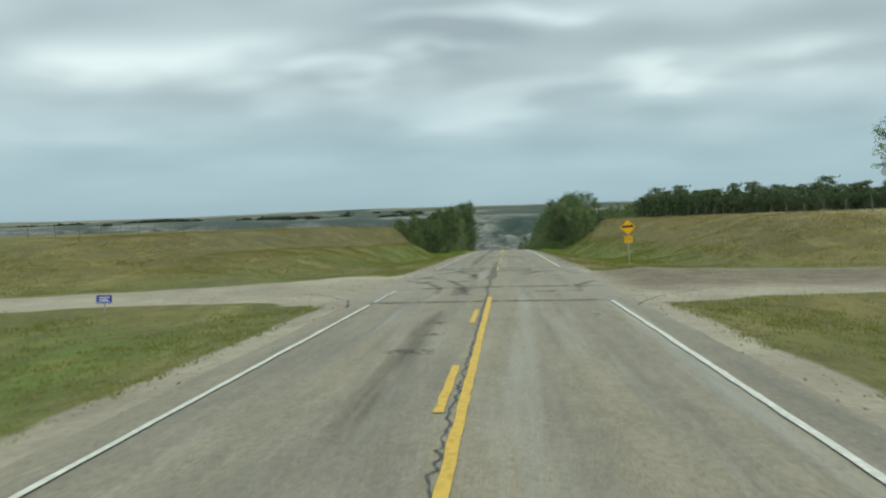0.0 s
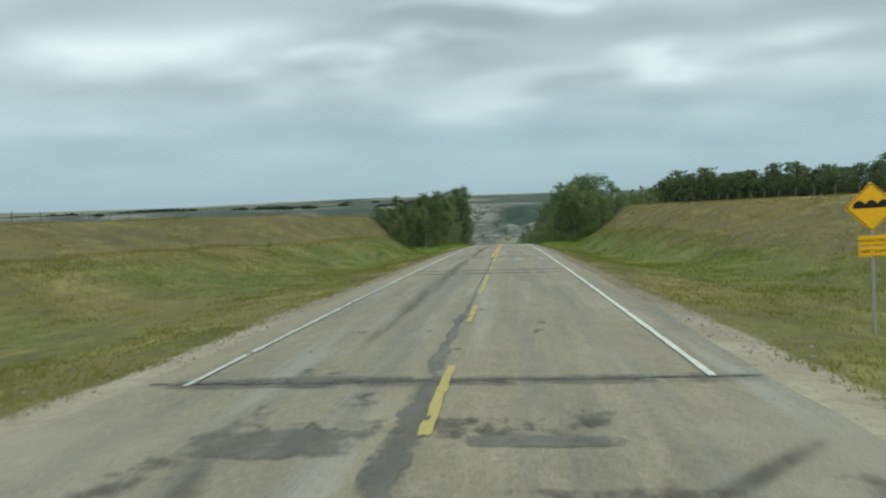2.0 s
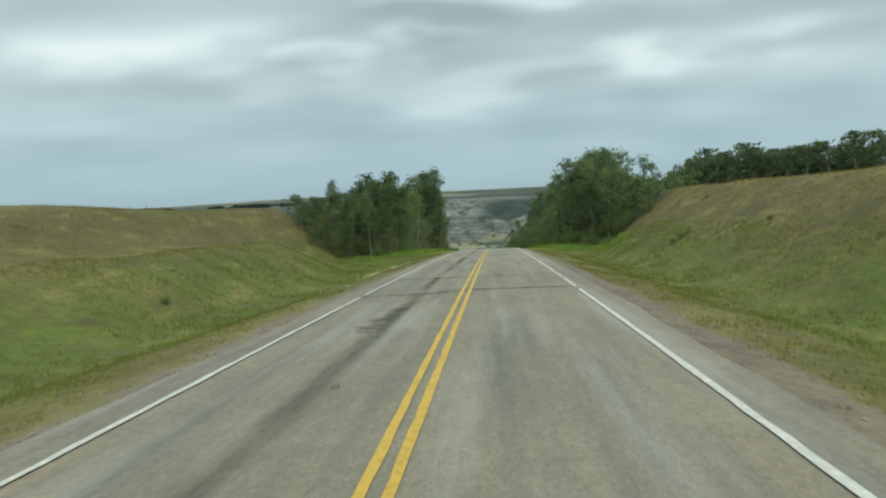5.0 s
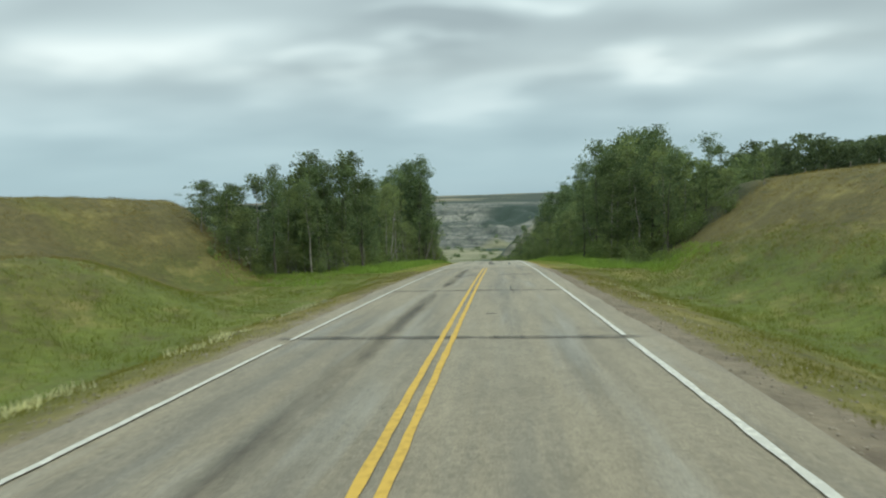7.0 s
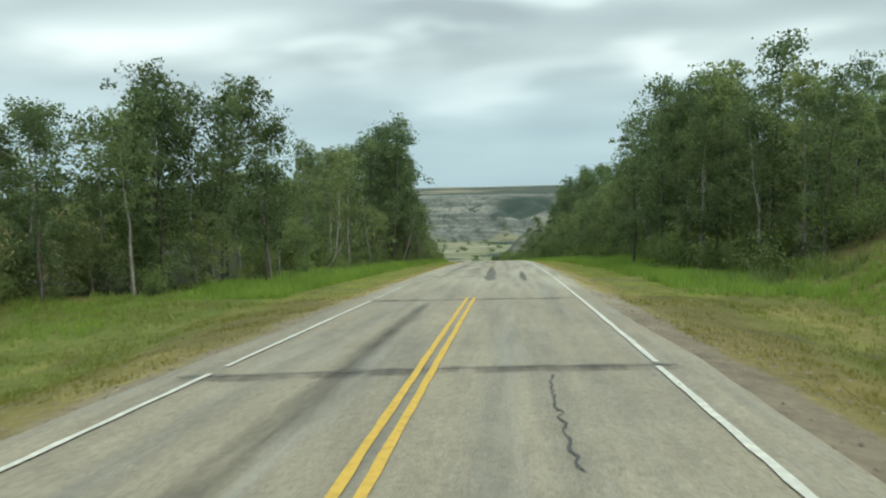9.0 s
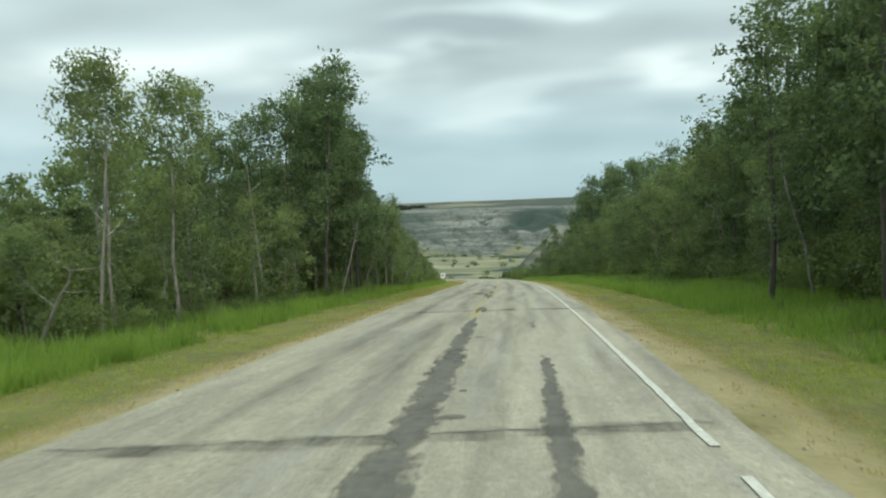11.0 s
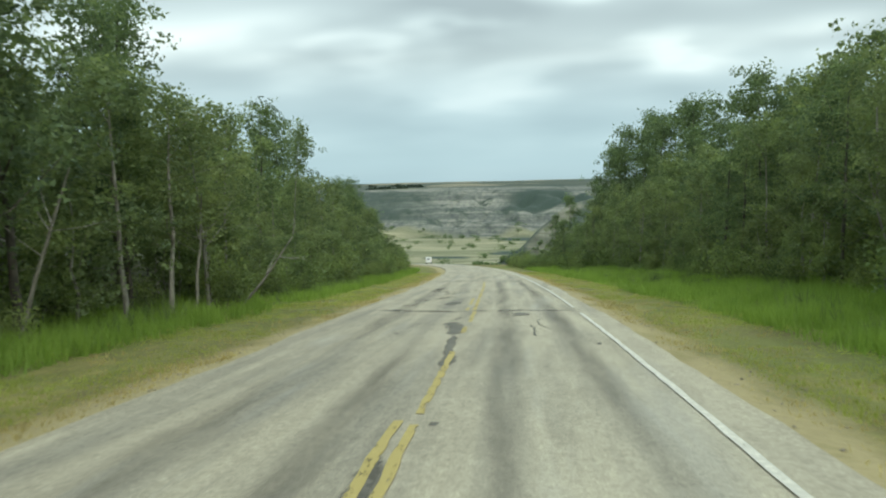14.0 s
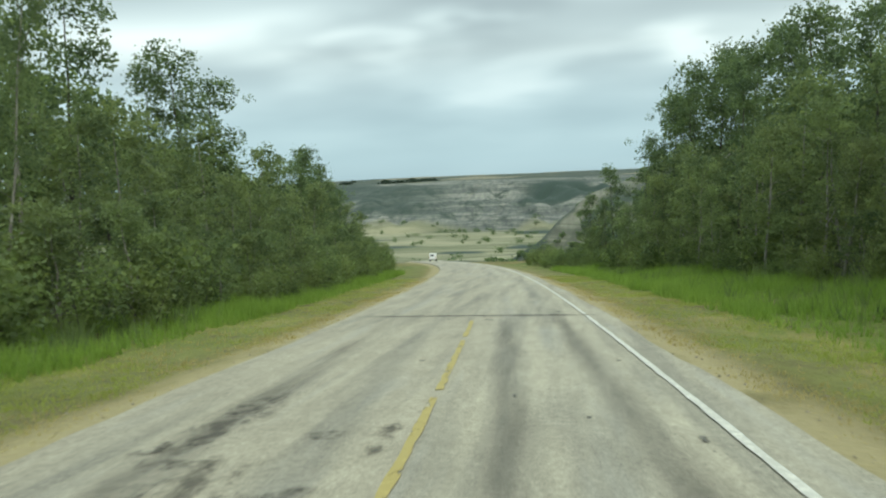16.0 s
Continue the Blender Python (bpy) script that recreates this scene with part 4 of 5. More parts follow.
def make_tree(name, height, width, n_leaf, leaf, seed, mat_leaf, mat_bark, base=0.25, shape="aspen", leaf_label="", label="", limbs=6):
    rnd = np.random.RandomState(seed)
    root = new(name)
    bend = rnd.uniform(-0.5, 0.5, 2)
    hs = np.linspace(-0.4, height * 0.95, 8)
    path = [(bend[0] * (h / height) ** 2 * 1.5 + 0.06 * rnd.normal(), bend[1] * (h / height) ** 2 * 1.5 + 0.06 * rnd.normal(), h) for h in hs]
    r0 = 0.0085 * height + 0.03
    v, f = tube(path, [r0 * (1 - 0.9 * k / 7) for k in range(8)], 7)
    mesh_object("trunk", v, f, mat_bark, root, smooth=True)
    shown = 0
    centres, sizes = [], []
    n_limb = int(16 + height)
    for k in range(n_limb):
        t = base + (0.97 - base) * (k + rnd.rand()) / n_limb
        h = t * height
        s = (t - base) / (1 - base)
        if shape == "aspen":
            reach = width * (0.35 + 0.65 * math.sin(math.pi * min(1, 0.25 + 0.8 * s))) * rnd.uniform(0.55, 1.1)
        else:
            reach = width * (0.30 + 0.70 * max(0.0, 1 - s) ** 0.55) * rnd.uniform(0.65, 1.1)
        az = rnd.uniform(0, 2 * math.pi)
        px, py = np.interp(h, hs, [p[0] for p in path]), np.interp(h, hs, [p[1] for p in path])
        rise = rnd.uniform(0.3, 0.9) * reach
        end = np.array([px + reach * math.cos(az), py + reach * math.sin(az), min(h + rise, height)])
        start = np.array([px, py, h])
        mid = (start + end) / 2 + rnd.normal(size=3) * 0.1 + (0, 0, -0.08 * reach)
        if k % 4 == 1 and shown < limbs:
            shown += 1
            v, f = tube([start, mid, end], [r0 * 0.4 * (1 - 0.6 * t), r0 * 0.22, 0.012], 4)
            mesh_object("limb", v, f, mat_bark, root)
        m = max(6, int(n_leaf / n_limb))
        for q in range(4):
            c = start + (end - start) * rnd.uniform(0.35, 1.05) + rnd.normal(size=3) * 0.18 * width
            spread = width * rnd.uniform(0.10, 0.17)
            ball = rnd.normal(size=(m // 4 + 1, 3))
            ball /= np.linalg.norm(ball, axis=1)[:, None] ** 0.55
            centres.append(c + ball * (spread, spread, spread * 0.7))
    if shape == "poplar":
        for k in range(5):
            h, az, n = height * rnd.uniform(0.10, 0.36), rnd.uniform(0, 6.28), rnd.uniform(0.9, 2.2)
            v, f = tube([(0, 0, h), (0.5 * n * math.cos(az), 0.5 * n * math.sin(az), h + rnd.uniform(-0.1, 0.3)), (n * math.cos(az + 0.3), n * math.sin(az + 0.3), h + rnd.uniform(-0.2, 0.5))], [0.035, 0.022, 0.008], 4)
            mesh_object("dead_limb", v, f, M_BARK_PALE, root)
    centres = np.concatenate(centres)
    top = rnd.normal(size=(n_leaf // 12, 3)) * (width * 0.22, width * 0.22, height * 0.05) + (path[-1][0], path[-1][1], height * 0.94)
    centres = np.concatenate([centres, top])
    centres = centres[(centres[:, 2] > 0.05 * height) & (centres[:, 2] < 1.04 * height)]
    sizes = leaf * rnd.uniform(0.6, 1.3, len(centres))
    v, f = leaves(centres, sizes, rnd)
    mesh_object("crown", v, f, mat_leaf, root)
    return tagged(root, label, "tree")


def make_shrub(name, height, width, n_leaf, leaf, seed, mat, label):
    rnd = np.random.RandomState(seed)
    root = new(name)
    centres = []
    for k in range(9):
        az, lean = rnd.uniform(0, 6.28), rnd.uniform(0.1, 1.0)
        end = np.array([width * lean * math.cos(az), width * lean * math.sin(az), height * rnd.uniform(0.55, 1.0)])
        if k < 3:
            v, f = tube([(0, 0, -0.2), end * 0.5 + rnd.normal(size=3) * 0.05, end], [0.035, 0.02, 0.006], 4)
            mesh_object("stem", v, f, M_BARK_DARK, root)
        for q in range(4):
            c = end * rnd.uniform(0.25, 1.0) + rnd.normal(size=3) * 0.15
            centres.append(c + rnd.normal(size=(n_leaf // 36, 3)) * (0.22 * width, 0.22 * width, 0.13 * height))
    centres = np.concatenate(centres)
    centres = centres[centres[:, 2] > 0.03]
    v, f = leaves(centres, leaf * rnd.uniform(0.6, 1.3, len(centres)), rnd)
    mesh_object("crown", v, f, mat, root)
    return tagged(root, label, "shrub")


def stand(ob, u, y, scale=1.0, turn=0.0, sink=0.0, tall=1.0, lean=(0.0, 0.0)):
    """Pose on the ground, u metres right of the road's middle."""
    m = pose(u + float(road_x(y)), y, float(ground_z(u, y)) - sink, lean[0], lean[1], turn)
    return m @ Matrix.Diagonal((scale, scale, scale * tall, 1))


A_LAB, P_LAB = "slender aspen with pale trunk and loose green leaves", "tall dark green balsam poplar with dense crown"
kinds = {
    "aspen": [make_tree("aspen", 13.5, 3.0, 3900, 0.13, 10 + k, M_LEAF, M_BARK_PALE, 0.22 + 0.05 * (k % 3), "aspen", label=A_LAB) for k in range(6)],
    "open": [make_tree("aspen", 13.5, 2.7, 3200, 0.13, 40 + k, M_LEAF, M_BARK_PALE, 0.36 + 0.05 * k, "aspen", label="slender aspen with bare pale lower trunk") for k in range(3)],
    "inner": [make_tree("aspen", 13.5, 3.1, 1900, 0.195, 20 + k, M_LEAF, M_BARK_PALE, 0.2, "aspen", label="leafy aspen standing inside the wood", limbs=3) for k in range(4)],
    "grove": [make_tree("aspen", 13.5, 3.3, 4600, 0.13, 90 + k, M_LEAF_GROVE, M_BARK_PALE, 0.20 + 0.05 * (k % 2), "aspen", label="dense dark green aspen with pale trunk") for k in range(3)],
    "poplar": [make_tree("poplar", 15.5, 2.9, 4300, 0.14, 30 + k, M_LEAF_DARK, M_BARK_DARK, 0.16, "poplar", label=P_LAB) for k in range(4)],
    "far": [make_tree("aspen", 12.5, 3.3, 1300, 0.30, 50 + k, M_LEAF, M_BARK_DARK, 0.12, "aspen", label="leafy aspen deep in a dense wood") for k in range(4)],
    "belt": [make_tree("aspen", 8.2, 3.4, 1250, 0.27, 60 + k, M_BELT, M_BARK_DARK, 0.02, "aspen", label="dark green aspen in a far tree belt", limbs=0) for k in range(3)],
    "young": [make_tree("young_aspen", 6.0, 2.0, 2000, 0.113, 80 + k, M_LEAF, M_BARK_PALE, 0.10, "aspen", label="young bushy aspen at the edge of a wood", limbs=2) for k in range(3)],
    "shrub": [make_shrub("shrub", 2.6, 1.9, 1050, 0.115, 70 + k, M_SHRUB, "leafy green roadside shrub at the wood's edge") for k in range(3)],
}


def plant(kind, u, y, scale, rnd, group, tall=1.0):
    src = kinds[kind][rnd.randint(len(kinds[kind]))]
    m = stand(src, u, y, scale, rnd.uniform(0, 360), 0.1, tall, (rnd.normal() * 2.2, rnd.normal() * 2.2))
    return tagged(copy_thing(src, m), group=group)


rnd = np.random.RandomState(5)
WOOD = "wood beside the road"


def wood_edge(side, y):
    """Distance from the road's middle at which the trees begin."""
    if side < 0:
        return np.interp(y, [175, 178, 182, 187, 194, 204, 216, 225, 250, 264, 330, 372], [27, 22.5, 17.5, 15, 13.6, 13.4, 13.0, 11.6, 11.8, 11.6, 11.4, 12])
    return np.interp(y, [186, 188, 191, 197, 206, 214, 226, 240, 297, 340, 366], [25, 20, 16, 13, 13, 15, 15.2, 14.5, 16.5, 14.5, 11.5])


def tall_at(side, inside, y):
    """Share of full height for a tree so far inside the edge."""
    if side > 0:
        return np.interp(y, [196, 206, 320, 345, 366], [0.9, 1.15, 1.1, 0.85, 0.35]) * np.interp(inside, [0, 3, 8, 14], [0.8, 0.98, 1.05, 1.0 if y < 260 else 1.2])
    early = np.interp(y, [203, 207, 214, 224, 236, 240, 254, 264], [0.5, 0.34, 0.38, 0.50, 0.64, 1.12 if inside > 2 else 0.9, 1.1 if inside > 2 else 0.75, 0.0])
    low = np.interp(inside, [0, 2.5, 6, 11], [0.42, 0.58, 0.88, 1.04]) * np.interp(y, [285, 300, 372], [1.0, 1.12, 0.95])
    return early + (1 - early) * low if y > 254 else early


deep = []


def wood(side, y0, y1):
    depth, step = 0.0, 3.7
    while depth < 27:
        y = y0 + rnd.uniform(0, step)
        while y < y1:
            inside = depth + rnd.uniform(0, 1.6)
            u = wood_edge(side, y) + inside
            h = tall_at(side, inside, y) * rnd.choice([rnd.uniform(0.72, 0.92), rnd.uniform(0.92, 1.1)]) * (0.80 if side > 0 or y > 238 else 1.0)
            rise = float(ground_z(side * u, y) - road_z(y))
            if y < 226 and (side > 0 or y < 206):
                crest = np.interp(u, [12, 16, 22, 32], [14.0, 16.5, 15.0, 13.0]) if side > 0 else np.interp(u, [13, 18, 22, 28], [10.6, 10.2, 8.8, 7.8])
                crest *= np.interp(y, [187, 200, 220], [0.62, 0.78, 1.0]) if side > 0 else np.interp(y, [199, 203], [1.0, 0.4])
                h = max(0.25, (crest * rnd.uniform(0.75, 1.02) - rise) / 13.5)
            if (y < 226 and side > 0 and (u > 38 or rise > 7.6)) or (y < 206 and side < 0 and (u > 27 or rise > 3.0)):
                y += step
                continue
            if h < 0.5 and depth < 9:
                plant("young", side * u, y, 1.9 * h, rnd, WOOD)
            elif depth > 10 or (depth > 7 and y < 205):
                deep.append((side * u, y, h, rnd.uniform(0, 6.28), rnd.randint(4)))
            else:
                kind = "inner" if depth > 3 else "open" if side < 0 and y < 252 and rnd.rand() < 0.5 else "aspen"
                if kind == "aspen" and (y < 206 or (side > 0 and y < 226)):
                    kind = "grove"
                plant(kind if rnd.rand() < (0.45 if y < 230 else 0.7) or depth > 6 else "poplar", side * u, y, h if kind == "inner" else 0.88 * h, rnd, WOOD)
            y += step * rnd.uniform(0.75, 1.3)
        depth += 0.95 * step
        step *= 1.13


wood(-1, 177, 372)
for k in range(14):
    t = k / 13
    plant("young", -23.5 + 9.5 * t + rnd.uniform(-0.8, 0.8), 179.0 + 11 * t + rnd.uniform(-0.8, 0.8), rnd.uniform(0.42, 0.65) * (0.8 + 0.3 * t), rnd, WOOD)
wood(1, 187, 366)


def join_trees(name, part_name, mat, spots, sources):
    """Trees of which only a mass of crowns or stems shows, as one mesh."""
    V, F, n = [], [], 0
    for u, y, h, turn, k in spots:
        me = [c for c in sources[k].children if c.name.startswith(part_name)][0].data
        co = np.empty(len(me.vertices) * 3)
        me.vertices.foreach_get("co", co)
        co = co.reshape(-1, 3) * h
        c, s = math.cos(turn), math.sin(turn)
        V.append(np.stack([co[:, 0] * c - co[:, 1] * s + u + float(road_x(y)), co[:, 0] * s + co[:, 1] * c + y, co[:, 2] + float(ground_z(u, y)) - 0.1], -1))
        q = np.empty(len(me.loops), dtype=np.int64)
        me.loops.foreach_get("vertex_index", q)
        F.append(q.reshape(-1, 3 if part_name == "crown" else 4) + n)
        n += len(co)
    return mesh_object(name, np.concatenate(V), np.concatenate(F), mat)


for u, y, h, turn, k in list(deep):
    if abs(u) < 34:
        deep.append((u + rnd.uniform(-2.5, 2.5), y + rnd.uniform(-2.5, 2.5), 0.36 * rnd.uniform(0.7, 1.3), turn + 2, (k + 1) % 4))
root = join_trees("deep_wood", "crown", M_LEAF, deep, kinds["far"])
tagged(root, "dense leafy aspens deep inside the woods", "wood", kind="stuff")
tagged(join_trees("deep_wood_trunks", "trunk", M_BARK_DARK, deep, kinds["far"]), "dark trunks deep inside the woods", "wood", kind="stuff")
for t in kinds["far"]:
    for c in list(t.children):
        bpy.data.objects.remove(c)
    bpy.data.objects.remove(t)
del kinds["far"]
# trees that stand out above the rest: place beside the road and height of the top over it
HEIGHT = {"poplar": 15.8, "aspen": 13.7, "grove": 13.7, "open": 13.7}


def plant_to(kind, u, y, top, slim=1.0):
    scale = (top + float(road_z(y)) - float(ground_z(u, y))) / HEIGHT[kind]
    plant(kind, u, y, scale * slim, rnd, WOOD, 1.0 / slim)


for u, y, top in (
        # dark clump before the bend in the left wood
        (-11.8, 235.5, 15.5), (-12.4, 238, 17.6), (-14.4, 236.5, 14.5), (-14.8, 242, 17.4), (-13.0, 243, 17.4), (-17.4, 240, 14.5), (-12.8, 246, 15.6), (-19.5, 244, 14.8), (-21.5, 238, 12.5), (-24, 246, 14.5), (-17, 250, 17.5), (-11.0, 240, 12.0), (-11.8, 246.5, 14.0), (-12.2, 249.5, 14.0), (-13.6, 249, 16.0), (-16, 262, 14.5), (-14.6, 259, 13.0), (-18, 266, 15.0), (-19.5, 258, 16.5),
        # left wood further down
        (-26.0, 325.5, 21.2), (-24.5, 328, 19.0), (-28.5, 324, 19.5), (-22.5, 366, 17.5), (-21.0, 363, 15.0), (-22, 300, 17.5), (-19.5, 345, 15.0),
        # right group at the top of the cutting
        (13.2, 210.3, 14.8), (14.6, 212, 13.6), (18.9, 220.3, 17.6), (17.6, 222, 16.4), (20.4, 219, 16.2), (24.3, 203.2, 14.0), (22.6, 204.5, 12.8), (26.0, 202.5, 12.8), (28.6, 200, 12.0), (30.5, 199, 12.6), (15.8, 205, 11.8), (18.2, 207, 13.4), (12.6, 219, 13.4), (20.6, 210, 14.2),
        # right wood
        (19, 232, 17), (22, 237, 18), (18.5, 227, 15.0), (17.8, 236, 15.5), (21, 229, 17), (24, 232, 19), (27, 236, 19), (16.8, 241, 12.5), (20.5, 246, 14.5), (23.5, 250, 16), (19.5, 262, 12.5), (24, 268, 15), (20.5, 285, 13.5), (25, 290, 16), (28, 300, 17.5), (22, 306, 15),
        # dark clump at the end of the right wood
        (31.5, 351, 25.4), (29.0, 349, 23.6), (33.5, 347, 25.0), (26.0, 346, 22.2), (23.0, 342.3, 21.8), (21.5, 347, 18.6), (24.2, 350, 20.0), (19.5, 352, 15.6), (28.0, 340, 22.5), (32, 338, 24), (36, 343, 25.5), (17.6, 356, 12.6), (15.4, 360, 9.5), (20.5, 338, 18.0), (24.5, 334, 20.5), (29.5, 330, 23.0), (34, 326, 25.0)):
    plant_to("poplar", u, y, top)
for u, y, top, slim in (
        (-17.5, 188.8, 11.4, 0.95), (-18.4, 190.5, 10.4, 0.9), (-16.2, 191.2, 10.8, 0.9), (-13.8, 196.8, 12.5, 0.85), (-15.2, 195.2, 11.6, 0.85), (-26.0, 203.6, 12.3, 0.5), (-24.5, 186.2, 8.4, 1.5), (-26.4, 184.6, 8.4, 1.7), (-23.4, 182.5, 7.4, 1.6), (-21.4, 185.0, 9.0, 1.3), (-27.6, 188.0, 9.0, 1.6), (-24.6, 180.0, 6.6, 1.6), (-20.0, 192, 9.8, 1.0),
        (-13.4, 211.2, 10.0, 0.85), (-16.6, 216.0, 11.4, 0.8), (-12.7, 214.8, 10.3, 0.85), (-14.8, 220.5, 11.4, 0.8), (-17.6, 218.5, 10.6, 0.8),
        (-14.9, 285, 12.6, 0.5), (-10.9, 256, 8.2, 1.2), (-10.7, 259, 8.0, 1.2), (-11.6, 261.5, 8.8, 1.2), (-11.4, 253.5, 8.6, 1.2), (-12.2, 264.5, 9.2, 1.1), (-17.2, 362, 9.5, 0.9), (-19.6, 360, 12.5, 0.8)):
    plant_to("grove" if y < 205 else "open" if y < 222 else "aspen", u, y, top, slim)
for side, y0, y1 in ((-1, 177.5, 374), (1, 187.5, 385)):
    y = y0
    while y < y1:
        plant("shrub", side * (wood_edge(side, y) + rnd.uniform(-1.0, 1.2)), y, rnd.uniform(0.5, 1.1) * (0.6 if side < 0 and y < 252 else 1.0), rnd, "shrubs along the wood's edge")
        y += rnd.uniform(1.5, 3.0)
        if rnd.rand() < 0.75:
            plant("shrub", side * (wood_edge(side, y) + rnd.uniform(1.5, 6)), y, rnd.uniform(0.8, 1.4), rnd, "shrubs along the wood's edge")


# undergrowth in the open front of the left wood
for y in np.arange(206, 258, 2.2):
    plant("young", -wood_edge(-1, y) - rnd.uniform(3.5, 9.0), y + rnd.uniform(-1, 1), rnd.uniform(0.36, 0.62), rnd, WOOD)
    plant("shrub", -wood_edge(-1, y) - rnd.uniform(0.6, 5.0), y + rnd.uniform(-1, 1), rnd.uniform(0.4, 0.8), rnd, "shrubs along the wood's edge")
# bushy growth down to the grass
for y in np.arange(203, 366, 2.7):
    plant("young", wood_edge(1, y) + rnd.uniform(-0.3, 1.8), y, rnd.uniform(0.4, 0.75) * (0.7 if y > 340 else 1.0), rnd, WOOD)
for y in np.arange(256, 370, 3.6):
    plant("young", -wood_edge(-1, y) - rnd.uniform(0.2, 2.0), y, rnd.uniform(0.38, 0.68), rnd, WOOD)


def dead_trunk(u, y, height, lean_x, lean_y, seed):
    """A bare pale stem that leans, with a few broken limbs."""
    r = np.random.RandomState(seed)
    root = new("dead_tree")
    path = [(0.05 * r.normal(), 0.05 * r.normal(), h) for h in np.linspace(-0.3, height, 6)]
    v, f = tube(path, [0.075, 0.07, 0.06, 0.05, 0.04, 0.02], 6)
    mesh_object("trunk", v, f, M_BARK_PALE, root, smooth=True)
    for k in range(4):
        h, az, n = height * r.uniform(0.45, 0.9), r.uniform(0, 6.28), r.uniform(0.7, 1.6)
        v, f = tube([(0, 0, h), (0.5 * n * math.cos(az), 0.5 * n * math.sin(az), h + 0.25 * n), (n * math.cos(az), n * math.sin(az), h + 0.6 * n)], [0.03, 0.02, 0.008], 4)
        mesh_object("limb", v, f, M_BARK_PALE, root)
    root.matrix_basis = pose(u + float(road_x(y)), y, float(ground_z(u, y)), lean_x, lean_y, 0)
    return tagged(root, "bare pale dead stem leaning among the trees", "tree", group="dead stems in the woods")


for k, (u, y, h, a, b) in enumerate(((14.3, 218.6, 6.5, 3, -15), (15.6, 226, 6, -4, -10), (-12.6, 209, 7, 0, 6), (-12.4, 205.5, 3.0, 5, 30), (-10.7, 257.4, 4.7, 0, 6), (-11.0, 263.5, 4.0, 0, 38), (-12.0, 249, 5, 0, 22), (-10.8, 236, 6, 3, 16), (17.0, 262, 5, 2, -16), (-12.8, 226, 8, -2, -6), (16.2, 235, 6, 3, -20))):
    dead_trunk(u, y, h, a, b, 900 + k)
belt = []
for k in range(44):
    t = k / 43
    for row in range(3):
        if rnd.rand() < 0.93:
            tall = rnd.uniform(0.72, 1.08) * (1.0 if rnd.rand() < 0.85 else 1.22) * (1.06 - 0.26 * t)
            belt.append((46 + 56 * t + 6.0 * row + rnd.uniform(-1.6, 1.6), 287 - 124 * t + 2.5 * row + rnd.uniform(-1.6, 1.6), tall, rnd.uniform(0, 6.28), rnd.randint(3)))
    for q in range(4):
        belt.append((45.0 + 56 * t + rnd.uniform(-2.5, 1.5), 286 - 124 * t + rnd.uniform(-2, 2), 0.42 * rnd.uniform(0.7, 1.3), rnd.uniform(0, 6.28), rnd.randint(3)))
tagged(join_trees("tree_belt", "crown", M_BELT, belt, kinds["belt"]), "dark green belt of trees behind the field", "trees", kind="stuff")
tagged(join_trees("tree_belt_trunks", "trunk", M_BARK_DARK, belt, kinds["belt"]), "dark trunks of the tree belt behind the field", "trees", kind="stuff")
plant("aspen", 36.2, 70, 0.64, rnd, "lone bushes on the prairie")
for u, y, s in ((-80, 366, 0.42), (-77, 368, 0.40), (-74, 370, 0.34), (-84, 365, 0.36), (-71, 371, 0.28), (-88, 284, 0.2)):
    plant("belt", u, y, 1.2 * s, rnd, "lone bushes on the prairie")
for u, y, s in ((16.4, 148, 0.34), (17.1, 148.3, 0.30), (15.8, 147.7, 0.26), (-14.5, 118, 0.22), (-21, 98, 0.22), (19, 135, 0.2), (22, 160, 0.25)):
    plant("shrub", u, y, s, rnd, "low shrubs in the grass")


for sources in kinds.values():
    for t in sources:
        for c in list(t.children):
            bpy.data.objects.remove(c)
        bpy.data.objects.remove(t)


# ------------------------------------------------ grass
def grass(name, y0, y1, spans, per_m2, height, width, mat, label, seed, keep=None, blades=5):
    """Tufts of blades scattered between two distances and spans across."""
    rnd = np.random.RandomState(seed)
    us, ys = [], []
    for a, b in spans:
        n = int((y1 - y0) * (b - a) * per_m2)
        us.append(rnd.uniform(a, b, n)), ys.append(rnd.uniform(y0, y1, n))
    u, y = np.concatenate(us), np.concatenate(ys)
    clump = value_noise(u, y, 1.6, seed) + 0.7 * value_noise(u, y, 5.0, seed + 1)
    ok = clump > rnd.uniform(-1.2, 0.6, len(u))
    mid, half = side_road(u)
    ok &= np.abs(y - mid) > half + 0.4
    if keep is not None:
        ok &= keep(u, y)
    u, y, clump = u[ok], y[ok], clump[ok]
    x, z = u + road_x(y), ground_z(u, y)
    n = len(u)
    base = np.repeat(np.stack([x, y, z], -1), blades, 0)
    h = np.repeat(height * (0.75 + 0.3 * clump), blades) * rnd.uniform(0.6, 1.25, n * blades)
    base = base + np.stack([rnd.normal(size=n * blades) * 0.09, rnd.normal(size=n * blades) * 0.09, np.full(n * blades, -0.03)], -1)
    az = rnd.uniform(0, 2 * math.pi, n * blades)
    side = np.stack([np.cos(az), np.sin(az), 0 * az], -1) * width * 0.5
    tip = base + np.stack([rnd.normal(size=n * blades) * 0.28 * h, rnd.normal(size=n * blades) * 0.28 * h, h], -1)
    pts = np.stack([base - side, base + side, tip], 1).reshape(-1, 3)
    ob = mesh_object(name, pts, np.arange(len(pts)).reshape(-1, 3), mat)
    return tagged(ob, label, "grass", kind="stuff")


